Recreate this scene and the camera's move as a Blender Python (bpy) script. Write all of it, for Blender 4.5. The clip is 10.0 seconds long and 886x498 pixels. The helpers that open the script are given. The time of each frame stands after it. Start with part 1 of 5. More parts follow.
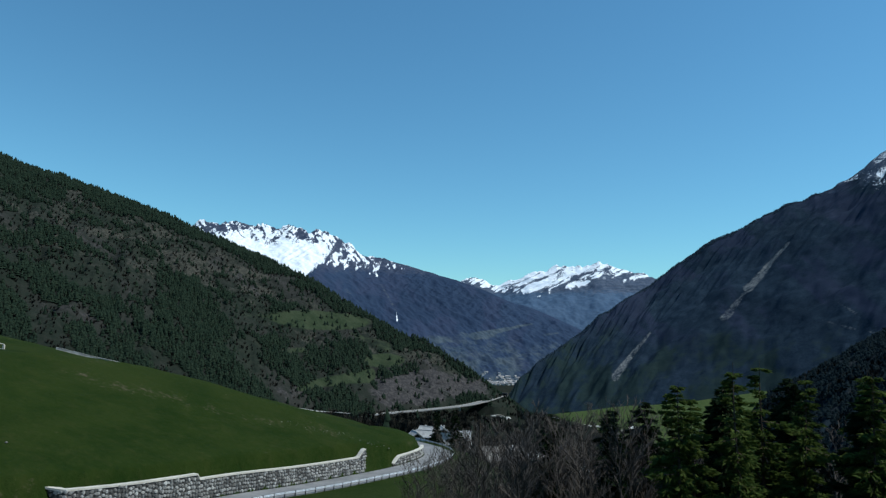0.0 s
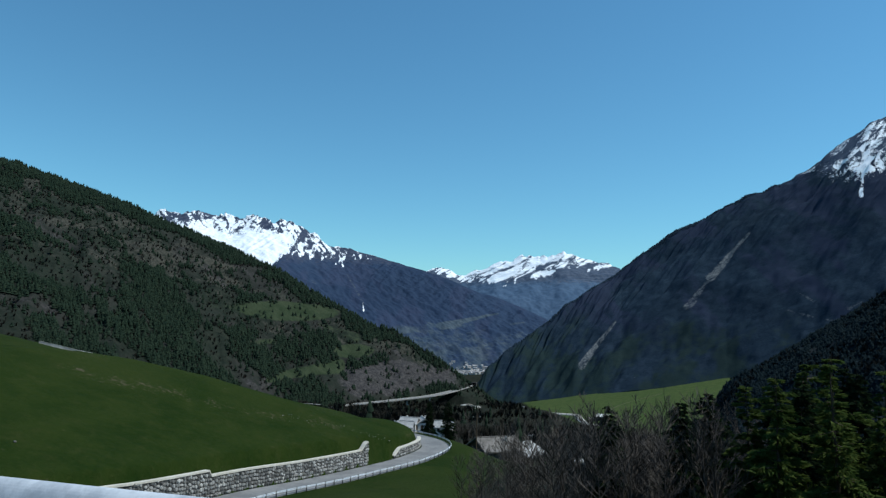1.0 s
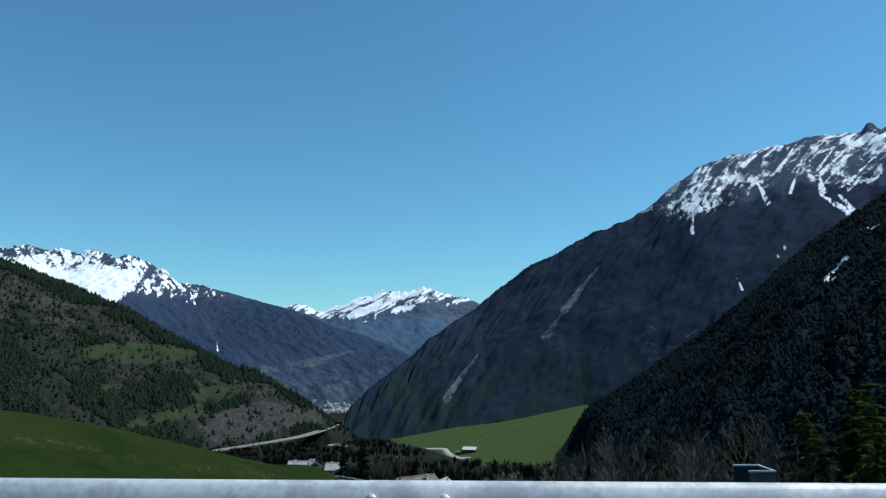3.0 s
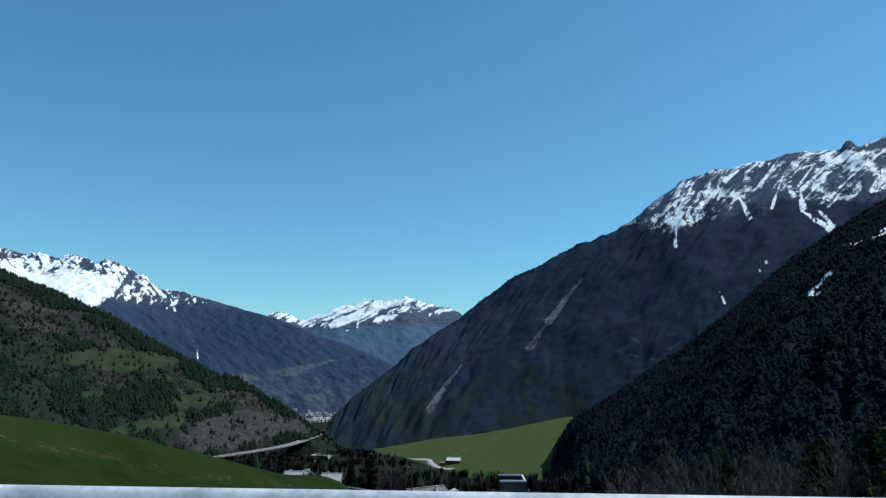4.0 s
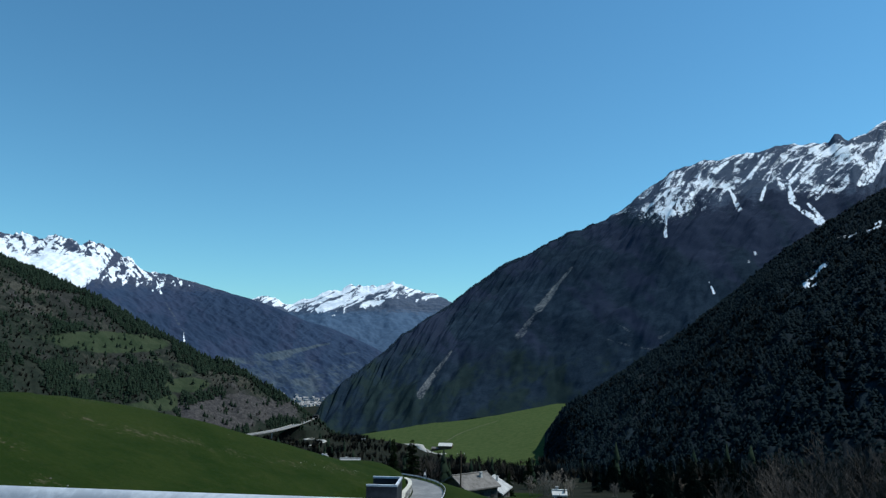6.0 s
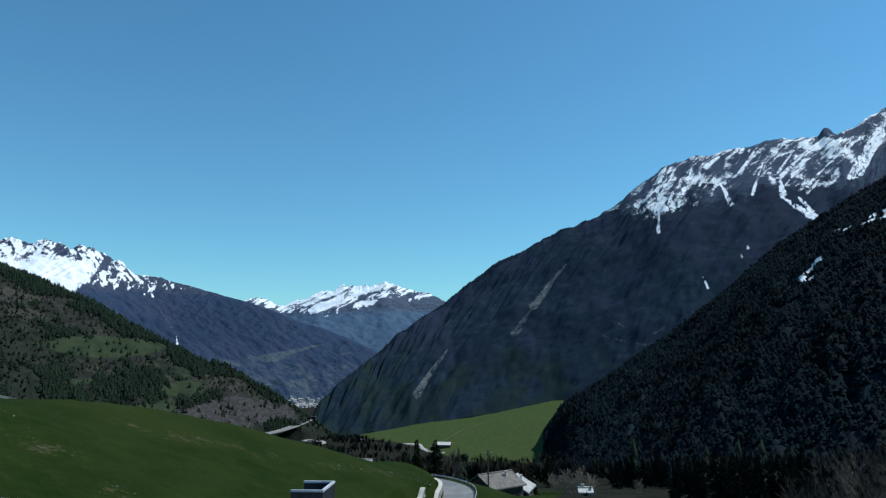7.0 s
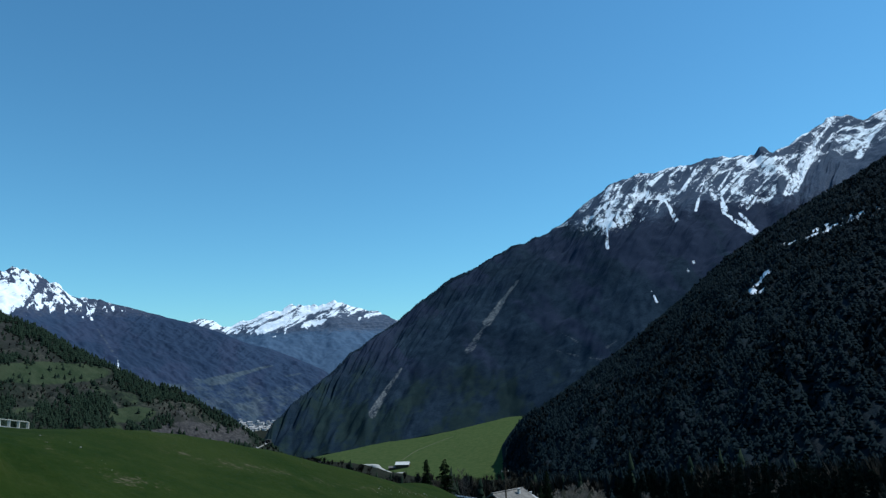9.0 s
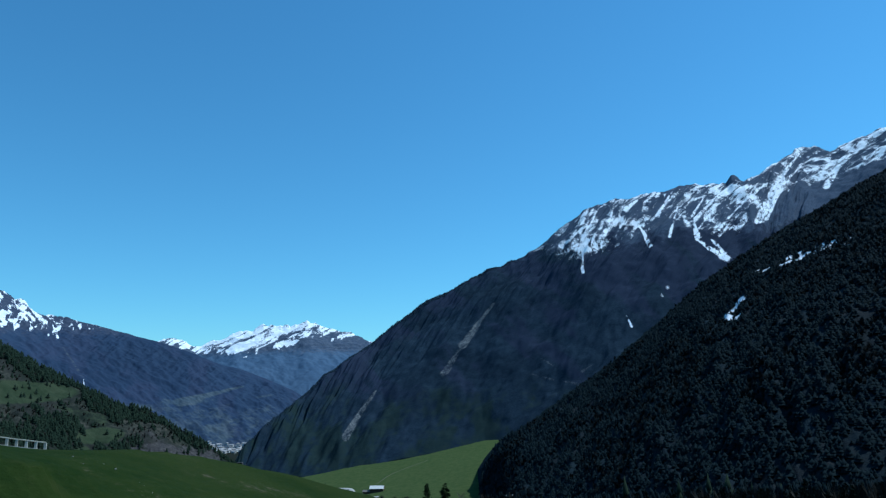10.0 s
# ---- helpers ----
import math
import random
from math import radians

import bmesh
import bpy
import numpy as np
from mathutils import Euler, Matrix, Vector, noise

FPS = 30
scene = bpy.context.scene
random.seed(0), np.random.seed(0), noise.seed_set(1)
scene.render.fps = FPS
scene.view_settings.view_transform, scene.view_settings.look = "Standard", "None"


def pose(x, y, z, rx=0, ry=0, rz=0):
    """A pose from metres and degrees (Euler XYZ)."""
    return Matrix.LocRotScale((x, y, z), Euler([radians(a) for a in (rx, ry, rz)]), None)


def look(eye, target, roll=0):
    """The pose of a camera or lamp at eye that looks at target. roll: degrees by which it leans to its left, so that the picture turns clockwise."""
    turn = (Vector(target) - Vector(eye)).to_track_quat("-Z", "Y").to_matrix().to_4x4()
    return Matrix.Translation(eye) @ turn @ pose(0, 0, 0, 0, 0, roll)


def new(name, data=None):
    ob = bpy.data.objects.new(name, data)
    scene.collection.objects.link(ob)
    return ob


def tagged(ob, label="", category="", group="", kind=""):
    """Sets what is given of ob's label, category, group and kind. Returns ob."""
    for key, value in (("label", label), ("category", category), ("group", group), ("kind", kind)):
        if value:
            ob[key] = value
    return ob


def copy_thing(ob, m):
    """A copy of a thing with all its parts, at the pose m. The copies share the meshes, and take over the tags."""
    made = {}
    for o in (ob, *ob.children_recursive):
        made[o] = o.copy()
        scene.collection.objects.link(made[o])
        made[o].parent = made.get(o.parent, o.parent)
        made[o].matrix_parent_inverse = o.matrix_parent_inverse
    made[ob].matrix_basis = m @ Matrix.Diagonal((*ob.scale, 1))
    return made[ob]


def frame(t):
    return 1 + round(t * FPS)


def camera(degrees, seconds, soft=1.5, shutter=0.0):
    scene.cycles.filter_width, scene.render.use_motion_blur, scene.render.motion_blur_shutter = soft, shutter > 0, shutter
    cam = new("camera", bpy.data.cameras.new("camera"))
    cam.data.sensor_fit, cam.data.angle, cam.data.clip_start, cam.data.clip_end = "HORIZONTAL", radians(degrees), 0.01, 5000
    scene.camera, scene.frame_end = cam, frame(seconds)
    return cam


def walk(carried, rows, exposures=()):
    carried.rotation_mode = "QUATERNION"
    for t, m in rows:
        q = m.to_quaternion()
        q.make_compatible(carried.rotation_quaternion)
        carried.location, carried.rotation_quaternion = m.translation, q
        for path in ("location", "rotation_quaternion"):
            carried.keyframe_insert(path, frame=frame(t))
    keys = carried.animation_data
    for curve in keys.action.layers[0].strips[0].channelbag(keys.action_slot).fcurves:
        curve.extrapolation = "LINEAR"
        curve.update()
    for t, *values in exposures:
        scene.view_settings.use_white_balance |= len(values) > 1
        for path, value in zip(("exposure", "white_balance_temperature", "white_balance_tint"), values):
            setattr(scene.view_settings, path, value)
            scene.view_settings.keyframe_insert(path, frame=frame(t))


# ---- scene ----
cam = camera(64.76, 10.0, soft=1.3)
PATH = [
    # seconds, x, y, z, pitch, roll, yaw
    (0.0, 0.00, 0.00, 0.00, 7.00, -1.70, 0.00),
    (0.5, -3.41, 0.67, 0.02, 5.46, -1.15, -1.32),
    (1.0, -6.86, 1.37, 0.03, 6.26, -1.34, -2.85),
    (1.5, -10.28, 2.17, 0.06, 7.53, -1.07, -7.00),
    (2.0, -13.73, 3.04, 0.08, 9.35, -1.05, -9.76),
    (2.5, -17.18, 3.97, 0.11, 9.42, -0.53, -12.07),
    (2.7, -18.53, 4.36, 0.12, 9.37, -0.17, -13.13),
    (3.8, -25.99, 6.63, 0.18, 9.09, 0.86, -16.16),
    (4.0, -27.34, 7.05, 0.19, 10.04, -0.14, -15.92),
    (4.5, -30.70, 8.19, 0.20, 9.04, 0.25, -16.77),
    (5.0, -34.06, 9.36, 0.22, 10.12, -0.09, -16.86),
    (5.5, -37.41, 10.55, 0.23, 10.14, -1.16, -16.52),
    (6.0, -40.75, 11.78, 0.25, 8.93, -0.79, -17.24),
    (7.3, -49.21, 15.25, 0.36, 8.69, 0.99, -18.53),
    (7.5, -50.51, 15.80, 0.38, 8.23, 1.22, -20.17),
    (8.0, -53.80, 17.24, 0.42, 9.09, -0.89, -21.03),
    (8.5, -57.08, 18.71, 0.46, 7.39, -0.81, -22.70),
    (9.0, -60.34, 20.19, 0.50, 10.23, 1.46, -22.02),
    (9.5, -63.58, 21.68, 0.55, 12.38, 0.65, -22.06),
    (10.0, -66.80, 23.17, 0.59, 11.98, 0.97, -24.30),
]
walk(cam, [(t, pose(x, y, z, 90 + p, r, w)) for t, x, y, z, p, r, w in PATH],
     [(0.0, 0.05, 6050, 3), (8.5, 0.05, 5900, 3), (9.3, 0.05, 5500, 1), (10.0, 0.03, 5120, -1)])

# ---- light ----
SUN_AZ, SUN_EL = -96.0, 54.0        # degrees; azimuth to the left of straight ahead
world = bpy.data.worlds.new("alpine_sky")
scene.world = world
world.use_nodes = True
wn, wl = world.node_tree.nodes, world.node_tree.links
sky = wn.new("ShaderNodeTexSky")
sky.sky_type = "NISHITA"
sky.sun_disc = False
sky.sun_elevation = radians(SUN_EL)
sky.sun_rotation = radians(-SUN_AZ)
sky.altitude = 1500
sky.air_density, sky.dust_density, sky.ozone_density = 1.3, 0.2, 2.6
wn["Background"].inputs["Strength"].default_value = 0.110
tone = wn.new("ShaderNodeMix")            # deep, clear alpine blue
tone.data_type, tone.blend_type = "RGBA", "MULTIPLY"
tone.inputs[0].default_value = 1.0
tone.inputs[7].default_value = (0.63, 0.985, 1.05, 1.0)
wl.new(sky.outputs["Color"], tone.inputs[6])
wl.new(tone.outputs[2], wn["Background"].inputs["Color"])
sun_data = bpy.data.lights.new("sun", "SUN")
sun_data.energy, sun_data.angle, sun_data.color = 3.7, radians(0.5), (1.0, 0.95, 0.88)
sun = new("sun", sun_data)
sa, se = radians(SUN_AZ), radians(SUN_EL)
SUN_DIR = Vector((-math.sin(sa) * math.cos(se), math.cos(sa) * math.cos(se), math.sin(se)))
sun.matrix_world = look((0, 0, 60), tuple(Vector((0, 0, 60)) - SUN_DIR))


# ---- materials ----
class Nodes:
    """Short hand for building one node material."""

    def __init__(self, name, rough=0.8, metal=0.0, spec=0.3):
        self.mat = bpy.data.materials.new(name)
        self.mat.use_nodes = True
        self.tree = self.mat.node_tree
        self.bsdf = self.tree.nodes["Principled BSDF"]
        self.bsdf.inputs["Roughness"].default_value = rough
        self.bsdf.inputs["Metallic"].default_value = metal
        self.bsdf.inputs["Specular IOR Level"].default_value = spec
        self.geo = self.tree.nodes.new("ShaderNodeNewGeometry")
        self.obj = self.tree.nodes.new("ShaderNodeTexCoord")

    def link(self, a, b):
        self.tree.links.new(a, b)

    def put(self, sock, v):
        if hasattr(v, "is_output"):
            self.link(v, sock)
        else:
            sock.default_value = v

    def noise(self, scale, detail=4.0, rough=0.6, local=False, stretch=None):
        n = self.tree.nodes.new("ShaderNodeTexNoise")
        n.inputs["Scale"].default_value = scale
        n.inputs["Detail"].default_value = detail
        n.inputs["Roughness"].default_value = rough
        src = self.obj.outputs["Object"] if local else self.geo.outputs["Position"]
        if stretch:
            m = self.tree.nodes.new("ShaderNodeMapping")
            m.inputs["Scale"].default_value = stretch
            self.link(src, m.inputs["Vector"])
            src = m.outputs["Vector"]
        self.link(src, n.inputs["Vector"])
        return n.outputs["Fac"]

    def cells(self, scale, feature="F1", local=False, out="Distance"):
        n = self.tree.nodes.new("ShaderNodeTexVoronoi")
        n.feature = feature
        n.inputs["Scale"].default_value = scale
        self.link(self.obj.outputs["Object"] if local else self.geo.outputs["Position"], n.inputs["Vector"])
        return n.outputs[out]

    def attr(self, name):
        n = self.tree.nodes.new("ShaderNodeAttribute")
        n.attribute_name = name
        return n.outputs["Fac"]

    def island(self):
        return self.geo.outputs["Random Per Island"]

    def random(self):
        return self.tree.nodes.new("ShaderNodeObjectInfo").outputs["Random"]

    def ramp(self, fac, lo, hi, a=0.0, b=1.0):
        n = self.tree.nodes.new("ShaderNodeMapRange")
        n.interpolation_type = "SMOOTHSTEP"
        for i, v in enumerate((fac, lo, hi, a, b)):
            self.put(n.inputs[i], v)
        return n.outputs[0]

    def math(self, op, a, b=0.0):
        n = self.tree.nodes.new("ShaderNodeMath")
        n.operation = op
        self.put(n.inputs[0], a)
        self.put(n.inputs[1], b)
        return n.outputs[0]

    def mix(self, fac, a, b):
        n = self.tree.nodes.new("ShaderNodeMix")
        n.data_type = "RGBA"
        self.put(n.inputs[0], fac)
        self.put(n.inputs[6], a if hasattr(a, "is_output") else (*a, 1.0))
        self.put(n.inputs[7], b if hasattr(b, "is_output") else (*b, 1.0))
        return n.outputs[2]

    def bump(self, height, strength=0.5, distance=0.1):
        n = self.tree.nodes.new("ShaderNodeBump")
        n.inputs["Strength"].default_value = strength
        n.inputs["Distance"].default_value = distance
        self.link(height, n.inputs["Height"])
        self.link(n.outputs["Normal"], self.bsdf.inputs["Normal"])

    def done(self, colour, rough=None):
        self.put(self.bsdf.inputs["Base Color"], colour if hasattr(colour, "is_output") else (*colour, 1.0))
        if rough is not None:
            self.put(self.bsdf.inputs["Roughness"], rough)
        return self.mat


def mat_plain(name, a, b, scale, rough=0.8, metal=0.0, relief=0.3, depth=0.02, local=False):
    """Two tones mixed by noise at two scales, with fine relief."""
    n = Nodes(name, rough, metal)
    big, fine = n.noise(scale, 3, local=local), n.noise(scale * 7.3, 5, 0.65, local=local)
    both = n.math("ADD", n.math("MULTIPLY", big, 0.6), n.math("MULTIPLY", fine, 0.4))
    n.bump(fine, relief, depth)
    return n.done(n.mix(n.ramp(both, 0.36, 0.64), a, b))


def mat_ground():
    """Meadow grass, dry scrub, forest floor and bare earth, mixed by the ground's own masks."""
    n = Nodes("ground_cover", 1.0, spec=0.03)
    big, mid, fine = n.noise(0.02, 4), n.noise(0.13, 5, 0.65), n.noise(1.3, 5, 0.7)
    grass = n.mix(n.ramp(mid, 0.35, 0.66), (0.0115, 0.0245, 0.0045), (0.020, 0.033, 0.0066))
    grass = n.mix(n.ramp(big, 0.42, 0.62, 0.0, 0.7), grass, (0.026, 0.038, 0.009))
    clump = n.noise(0.35, 5, 0.7)
    grass = n.mix(n.ramp(clump, 0.50, 0.72, 0.0, 0.45), grass, (0.034, 0.041, 0.012))
    grass = n.mix(n.ramp(fine, 0.45, 0.75, 0.0, 0.35), grass, (0.036, 0.046, 0.013))
    lea = n.mix(n.ramp(mid, 0.35, 0.65), (0.048, 0.074, 0.024), (0.068, 0.090, 0.031))
    grass = n.mix(n.attr("lea"), grass, lea)
    dry = n.mix(n.ramp(fine, 0.35, 0.7), (0.030, 0.031, 0.015), (0.088, 0.078, 0.048))
    wood = n.mix(n.ramp(mid, 0.35, 0.65), (0.012, 0.015, 0.010), (0.026, 0.026, 0.019))
    d = n.math("ADD", n.attr("dry"), n.math("ADD", n.math("MULTIPLY", n.math("SUBTRACT", mid, 0.5), 1.2), n.math("MULTIPLY", n.math("SUBTRACT", fine, 0.5), 1.6)))
    w = n.math("ADD", n.attr("wood"), n.math("MULTIPLY", n.math("SUBTRACT", mid, 0.5), 0.9))
    c = n.mix(n.ramp(d, 0.35, 0.75), grass, dry)
    c = n.mix(n.ramp(w, 0.4, 0.6), c, wood)
    n.bump(n.math("ADD", n.math("MULTIPLY", mid, 2.0), fine), 0.5, 0.5)
    return n.done(c)


def mat_mountain(name, forest_a, forest_b, rock_a, rock_b, grain, relief=4.0, meadow_a=(0.045, 0.060, 0.026), meadow_b=(0.070, 0.078, 0.038),
                 scree_a=(0.16, 0.155, 0.14), scree_b=(0.33, 0.32, 0.29), bare=(0.05, 0.045, 0.045), bumpy=0.3):
    """Forest, leafless wood, meadow, rock, scree and snow, mixed by the mountain's own masks with ragged edges."""
    n = Nodes(name, 1.0, spec=0.02)
    big, mid, fine = n.noise(grain * 0.12, 4), n.noise(grain, 6, 0.7), n.noise(grain * 5, 5, 0.7)
    rag = n.math("MULTIPLY", n.math("SUBTRACT", n.math("ADD", n.math("MULTIPLY", mid, 0.6), n.math("MULTIPLY", fine, 0.4)), 0.5), 1.6)
    forest = n.mix(n.ramp(n.math("ADD", n.math("MULTIPLY", mid, 0.55), n.math("MULTIPLY", fine, 0.45)), 0.36, 0.64), forest_a, forest_b)
    forest = n.mix(n.ramp(big, 0.4, 0.65, 0.0, 0.5), forest, tuple(0.7 * v for v in forest_a))
    rock = n.mix(n.ramp(fine, 0.35, 0.68), rock_a, rock_b)
    meadow = n.mix(n.ramp(mid, 0.35, 0.65), meadow_a, meadow_b)
    scree = n.mix(n.ramp(fine, 0.35, 0.65), scree_a, scree_b)
    snow = n.mix(n.ramp(fine, 0.3, 0.7), (0.80, 0.84, 0.90), (0.88, 0.89, 0.91))
    grit = n.noise(grain * 13, 4, 0.7)
    crust = n.math("ADD", n.math("MULTIPLY", n.math("SUBTRACT", fine, 0.5), 1.0), n.math("MULTIPLY", n.math("SUBTRACT", grit, 0.5), 1.3))
    c = n.mix(n.attr("dense"), forest, tuple(0.5 * v for v in forest_a))
    c = n.mix(n.ramp(n.math("ADD", n.attr("bare"), rag), 0.2, 0.8), c, bare)
    for key, col, soft in (("rock", rock, 0.22), ("grass", meadow, 0.2), ("scree", scree, 0.2), ("snow", snow, 0.035)):
        m = n.math("ADD", n.attr(key), crust if key == "snow" else rag)
        c = n.mix(n.ramp(m, 0.5 - soft, 0.5 + soft), c, col)
    n.bump(n.math("ADD", n.math("MULTIPLY", mid, 2.0), fine), bumpy, relief)
    return n.done(c)


def mat_foliage(name, dark, light, per_object=False, glow=0.0):
    n = Nodes(name, 0.9, spec=0.02)
    tone = n.noise(0.6, 3)
    pick = n.random() if per_object else n.island()
    c = n.mix(pick, dark, light)
    c = n.mix(n.ramp(tone, 0.35, 0.7, 0.0, 0.6), c, tuple(0.55 * v for v in dark))
    if glow:
        # thin leaves let some light through
        leaf, both = n.tree.nodes.new("ShaderNodeBsdfTranslucent"), n.tree.nodes.new("ShaderNodeMixShader")
        n.link(c, leaf.inputs["Color"])
        both.inputs[0].default_value = glow
        n.link(n.bsdf.outputs[0], both.inputs[1])
        n.link(leaf.outputs[0], both.inputs[2])
        n.link(both.outputs[0], n.tree.nodes["Material Output"].inputs["Surface"])
    return n.done(c)


M_GROUND = mat_ground()
# blue aerial haze is mixed into the base colours of both distant mountains
M_FAR = mat_mountain("haze_tinted_far_cover", (0.070, 0.112, 0.178), (0.082, 0.124, 0.188), (0.055, 0.075, 0.115), (0.10, 0.12, 0.16), 0.010, 0.7)
M_SNOWY = mat_mountain("haze_tinted_snowy_cover", (0.030, 0.048, 0.088), (0.038, 0.058, 0.098), (0.040, 0.052, 0.084), (0.075, 0.085, 0.118), 0.014, 0.7,
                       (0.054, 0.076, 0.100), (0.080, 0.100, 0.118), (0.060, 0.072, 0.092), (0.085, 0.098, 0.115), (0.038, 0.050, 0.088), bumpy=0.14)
# every layer of the steep face is tinted blue to stand in for haze
M_RIGHT = mat_mountain("haze_tinted_steep_cover", (0.011, 0.021, 0.034), (0.025, 0.040, 0.059), (0.044, 0.062, 0.098), (0.080, 0.097, 0.132), 0.045, 0.8,
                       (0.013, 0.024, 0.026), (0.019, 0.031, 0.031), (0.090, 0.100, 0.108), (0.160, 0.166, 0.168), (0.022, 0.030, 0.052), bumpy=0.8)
M_MID = mat_mountain("wooded_mountain_cover", (0.016, 0.022, 0.017), (0.030, 0.035, 0.026), (0.034, 0.033, 0.034), (0.078, 0.072, 0.070), 0.045, 3.0,
                     (0.027, 0.040, 0.021), (0.043, 0.055, 0.031), (0.036, 0.037, 0.030), (0.068, 0.065, 0.053), (0.032, 0.032, 0.029))
# the slope's shade and a bluish veil are put into its base colours
M_SLOPE = mat_mountain("painted_shade_slope_cover", (0.011, 0.019, 0.026), (0.017, 0.027, 0.034), (0.08, 0.08, 0.08), (0.16, 0.155, 0.15), 0.05, bare=(0.019, 0.023, 0.026))
M_CONIFER = mat_foliage("conifer_needles", (0.012, 0.022, 0.015), (0.027, 0.040, 0.025))
M_BARE = mat_foliage("leafless_twigs", (0.022, 0.022, 0.018), (0.044, 0.041, 0.034))
# needles carry the same painted haze as the steep face behind them
M_CONIFER_HAZE = mat_foliage("haze_tinted_needles", (0.019, 0.034, 0.051), (0.027, 0.043, 0.062))
# darkened copies of the conifer and twig colours, with shade painted in
M_CONIFER_SHADE = mat_foliage("painted_shade_needles", (0.0061, 0.0125, 0.0162), (0.0126, 0.0213, 0.0248))
M_BARE_SHADE = mat_foliage("painted_shade_twigs", (0.012, 0.015, 0.016), (0.021, 0.024, 0.024))
M_SPRUCE = mat_foliage("spruce_needles", (0.017, 0.031, 0.015), (0.040, 0.060, 0.026), glow=0.35)
M_LARCH = mat_foliage("fresh_larch_needles", (0.062, 0.100, 0.024), (0.135, 0.172, 0.048), glow=0.5)
M_TWIG = mat_plain("grey_bark", (0.052, 0.044, 0.038), (0.118, 0.100, 0.086), 2.0, 0.9, local=True)
M_BARK = mat_plain("brown_bark", (0.045, 0.032, 0.022), (0.11, 0.08, 0.055), 2.5, 0.9, local=True)
M_ASPHALT = mat_plain("worn_asphalt", (0.045, 0.045, 0.047), (0.075, 0.075, 0.075), 0.9, 0.9)
M_PALEROAD = mat_plain("sunbleached_asphalt", (0.16, 0.16, 0.16), (0.25, 0.245, 0.24), 0.25, 0.9)
M_GALV = mat_plain("galvanised_steel", (0.46, 0.49, 0.53), (0.78, 0.80, 0.83), 5.0, 0.55, 0.2, 0.08, 0.002)
M_CONCRETE = mat_plain("pale_concrete", (0.36, 0.34, 0.31), (0.52, 0.50, 0.46), 0.8, 0.9)
M_STONE = mat_plain("pale_wall_stone", (0.24, 0.235, 0.225), (0.48, 0.47, 0.45), 1.1, 0.9)
M_MORTAR = mat_plain("dark_wall_joint", (0.05, 0.048, 0.045), (0.10, 0.095, 0.09), 1.5, 0.95)
M_SLATE = mat_plain("pale_stone_slab_roof", (0.30, 0.295, 0.29), (0.50, 0.49, 0.47), 0.9, 0.8)
M_PLASTER = mat_plain("old_white_plaster", (0.55, 0.53, 0.49), (0.70, 0.68, 0.64), 0.7, 0.9)
M_TIMBER = mat_plain("dark_timber", (0.05, 0.035, 0.022), (0.12, 0.085, 0.055), 2.0, 0.8)
M_DARK = mat_plain("dark_opening", (0.012, 0.012, 0.014), (0.022, 0.022, 0.024), 1.0, 0.6)
M_ROCK = mat_plain("grey_rock", (0.14, 0.135, 0.125), (0.34, 0.33, 0.31), 0.6, 0.95)
M_COPING = mat_plain("pale_coping", (0.50, 0.47, 0.40), (0.66, 0.62, 0.54), 0.6, 0.9)


# ---- mesh helpers ----
def smooth(x, a, b):
    t = np.clip((x - a) / (b - a), 0, 1)
    return t * t * (3 - 2 * t)


def lattice(ix, iy, seed):
    h = np.sin(ix * 127.1 + iy * 311.7 + seed * 74.7) * 43758.5453
    return h - np.floor(h)


def value_noise(x, y, seed=0):
    ix, iy = np.floor(x), np.floor(y)
    fx, fy = x - ix, y - iy
    fx, fy = fx * fx * (3 - 2 * fx), fy * fy * (3 - 2 * fy)
    a, b = lattice(ix, iy, seed), lattice(ix + 1, iy, seed)
    c, d = lattice(ix, iy + 1, seed), lattice(ix + 1, iy + 1, seed)
    return (a * (1 - fx) + b * fx) * (1 - fy) + (c * (1 - fx) + d * fx) * fy - 0.5


def fbm(x, y, seed=0, octaves=5, gain=0.5):
    total, amp = 0.0, 1.0
    for o in range(octaves):
        total = total + amp * value_noise(x * 2 ** o + 17.3 * o, y * 2 ** o + 9.1 * o, seed + o)
        amp *= gain
    return total


def ridged(x, y, seed=0, octaves=4):
    total, amp = 0.0, 1.0
    for o in range(octaves):
        total = total + amp * (1 - 4 * np.abs(value_noise(x * 2 ** o, y * 2 ** o, seed + o)))
        amp *= 0.5
    return total / 1.9


def mesh_of(name, verts, faces, material=None, shade=False):
    """A mesh from arrays: verts (n, 3), faces (m, 3 or 4)."""
    verts, faces = np.asarray(verts, float), np.asarray(faces, int)
    me = bpy.data.meshes.new(name)
    k = faces.shape[1]
    me.vertices.add(len(verts))
    me.vertices.foreach_set("co", verts.ravel())
    me.loops.add(faces.size)
    me.loops.foreach_set("vertex_index", faces.ravel())
    me.polygons.add(len(faces))
    me.polygons.foreach_set("loop_start", np.arange(0, faces.size, k))
    me.polygons.foreach_set("loop_total", np.full(len(faces), k))
    me.polygons.foreach_set("use_smooth", np.full(len(faces), shade))
    me.update(calc_edges=True)
    me.validate()
    if material:
        me.materials.append(material)
    return me


def grid_faces(nu, nv):
    """Quads of a grid of nu columns and nv rows, row by row."""
    i = np.arange(nu - 1)[None, :] + nu * np.arange(nv - 1)[:, None]
    return np.stack([i, i + 1, i + nu + 1, i + nu], -1).reshape(-1, 4)


def set_mask(me, name, values):
    a = me.attributes.new(name, "FLOAT", "POINT")
    a.data.foreach_set("value", np.asarray(values, float).ravel())


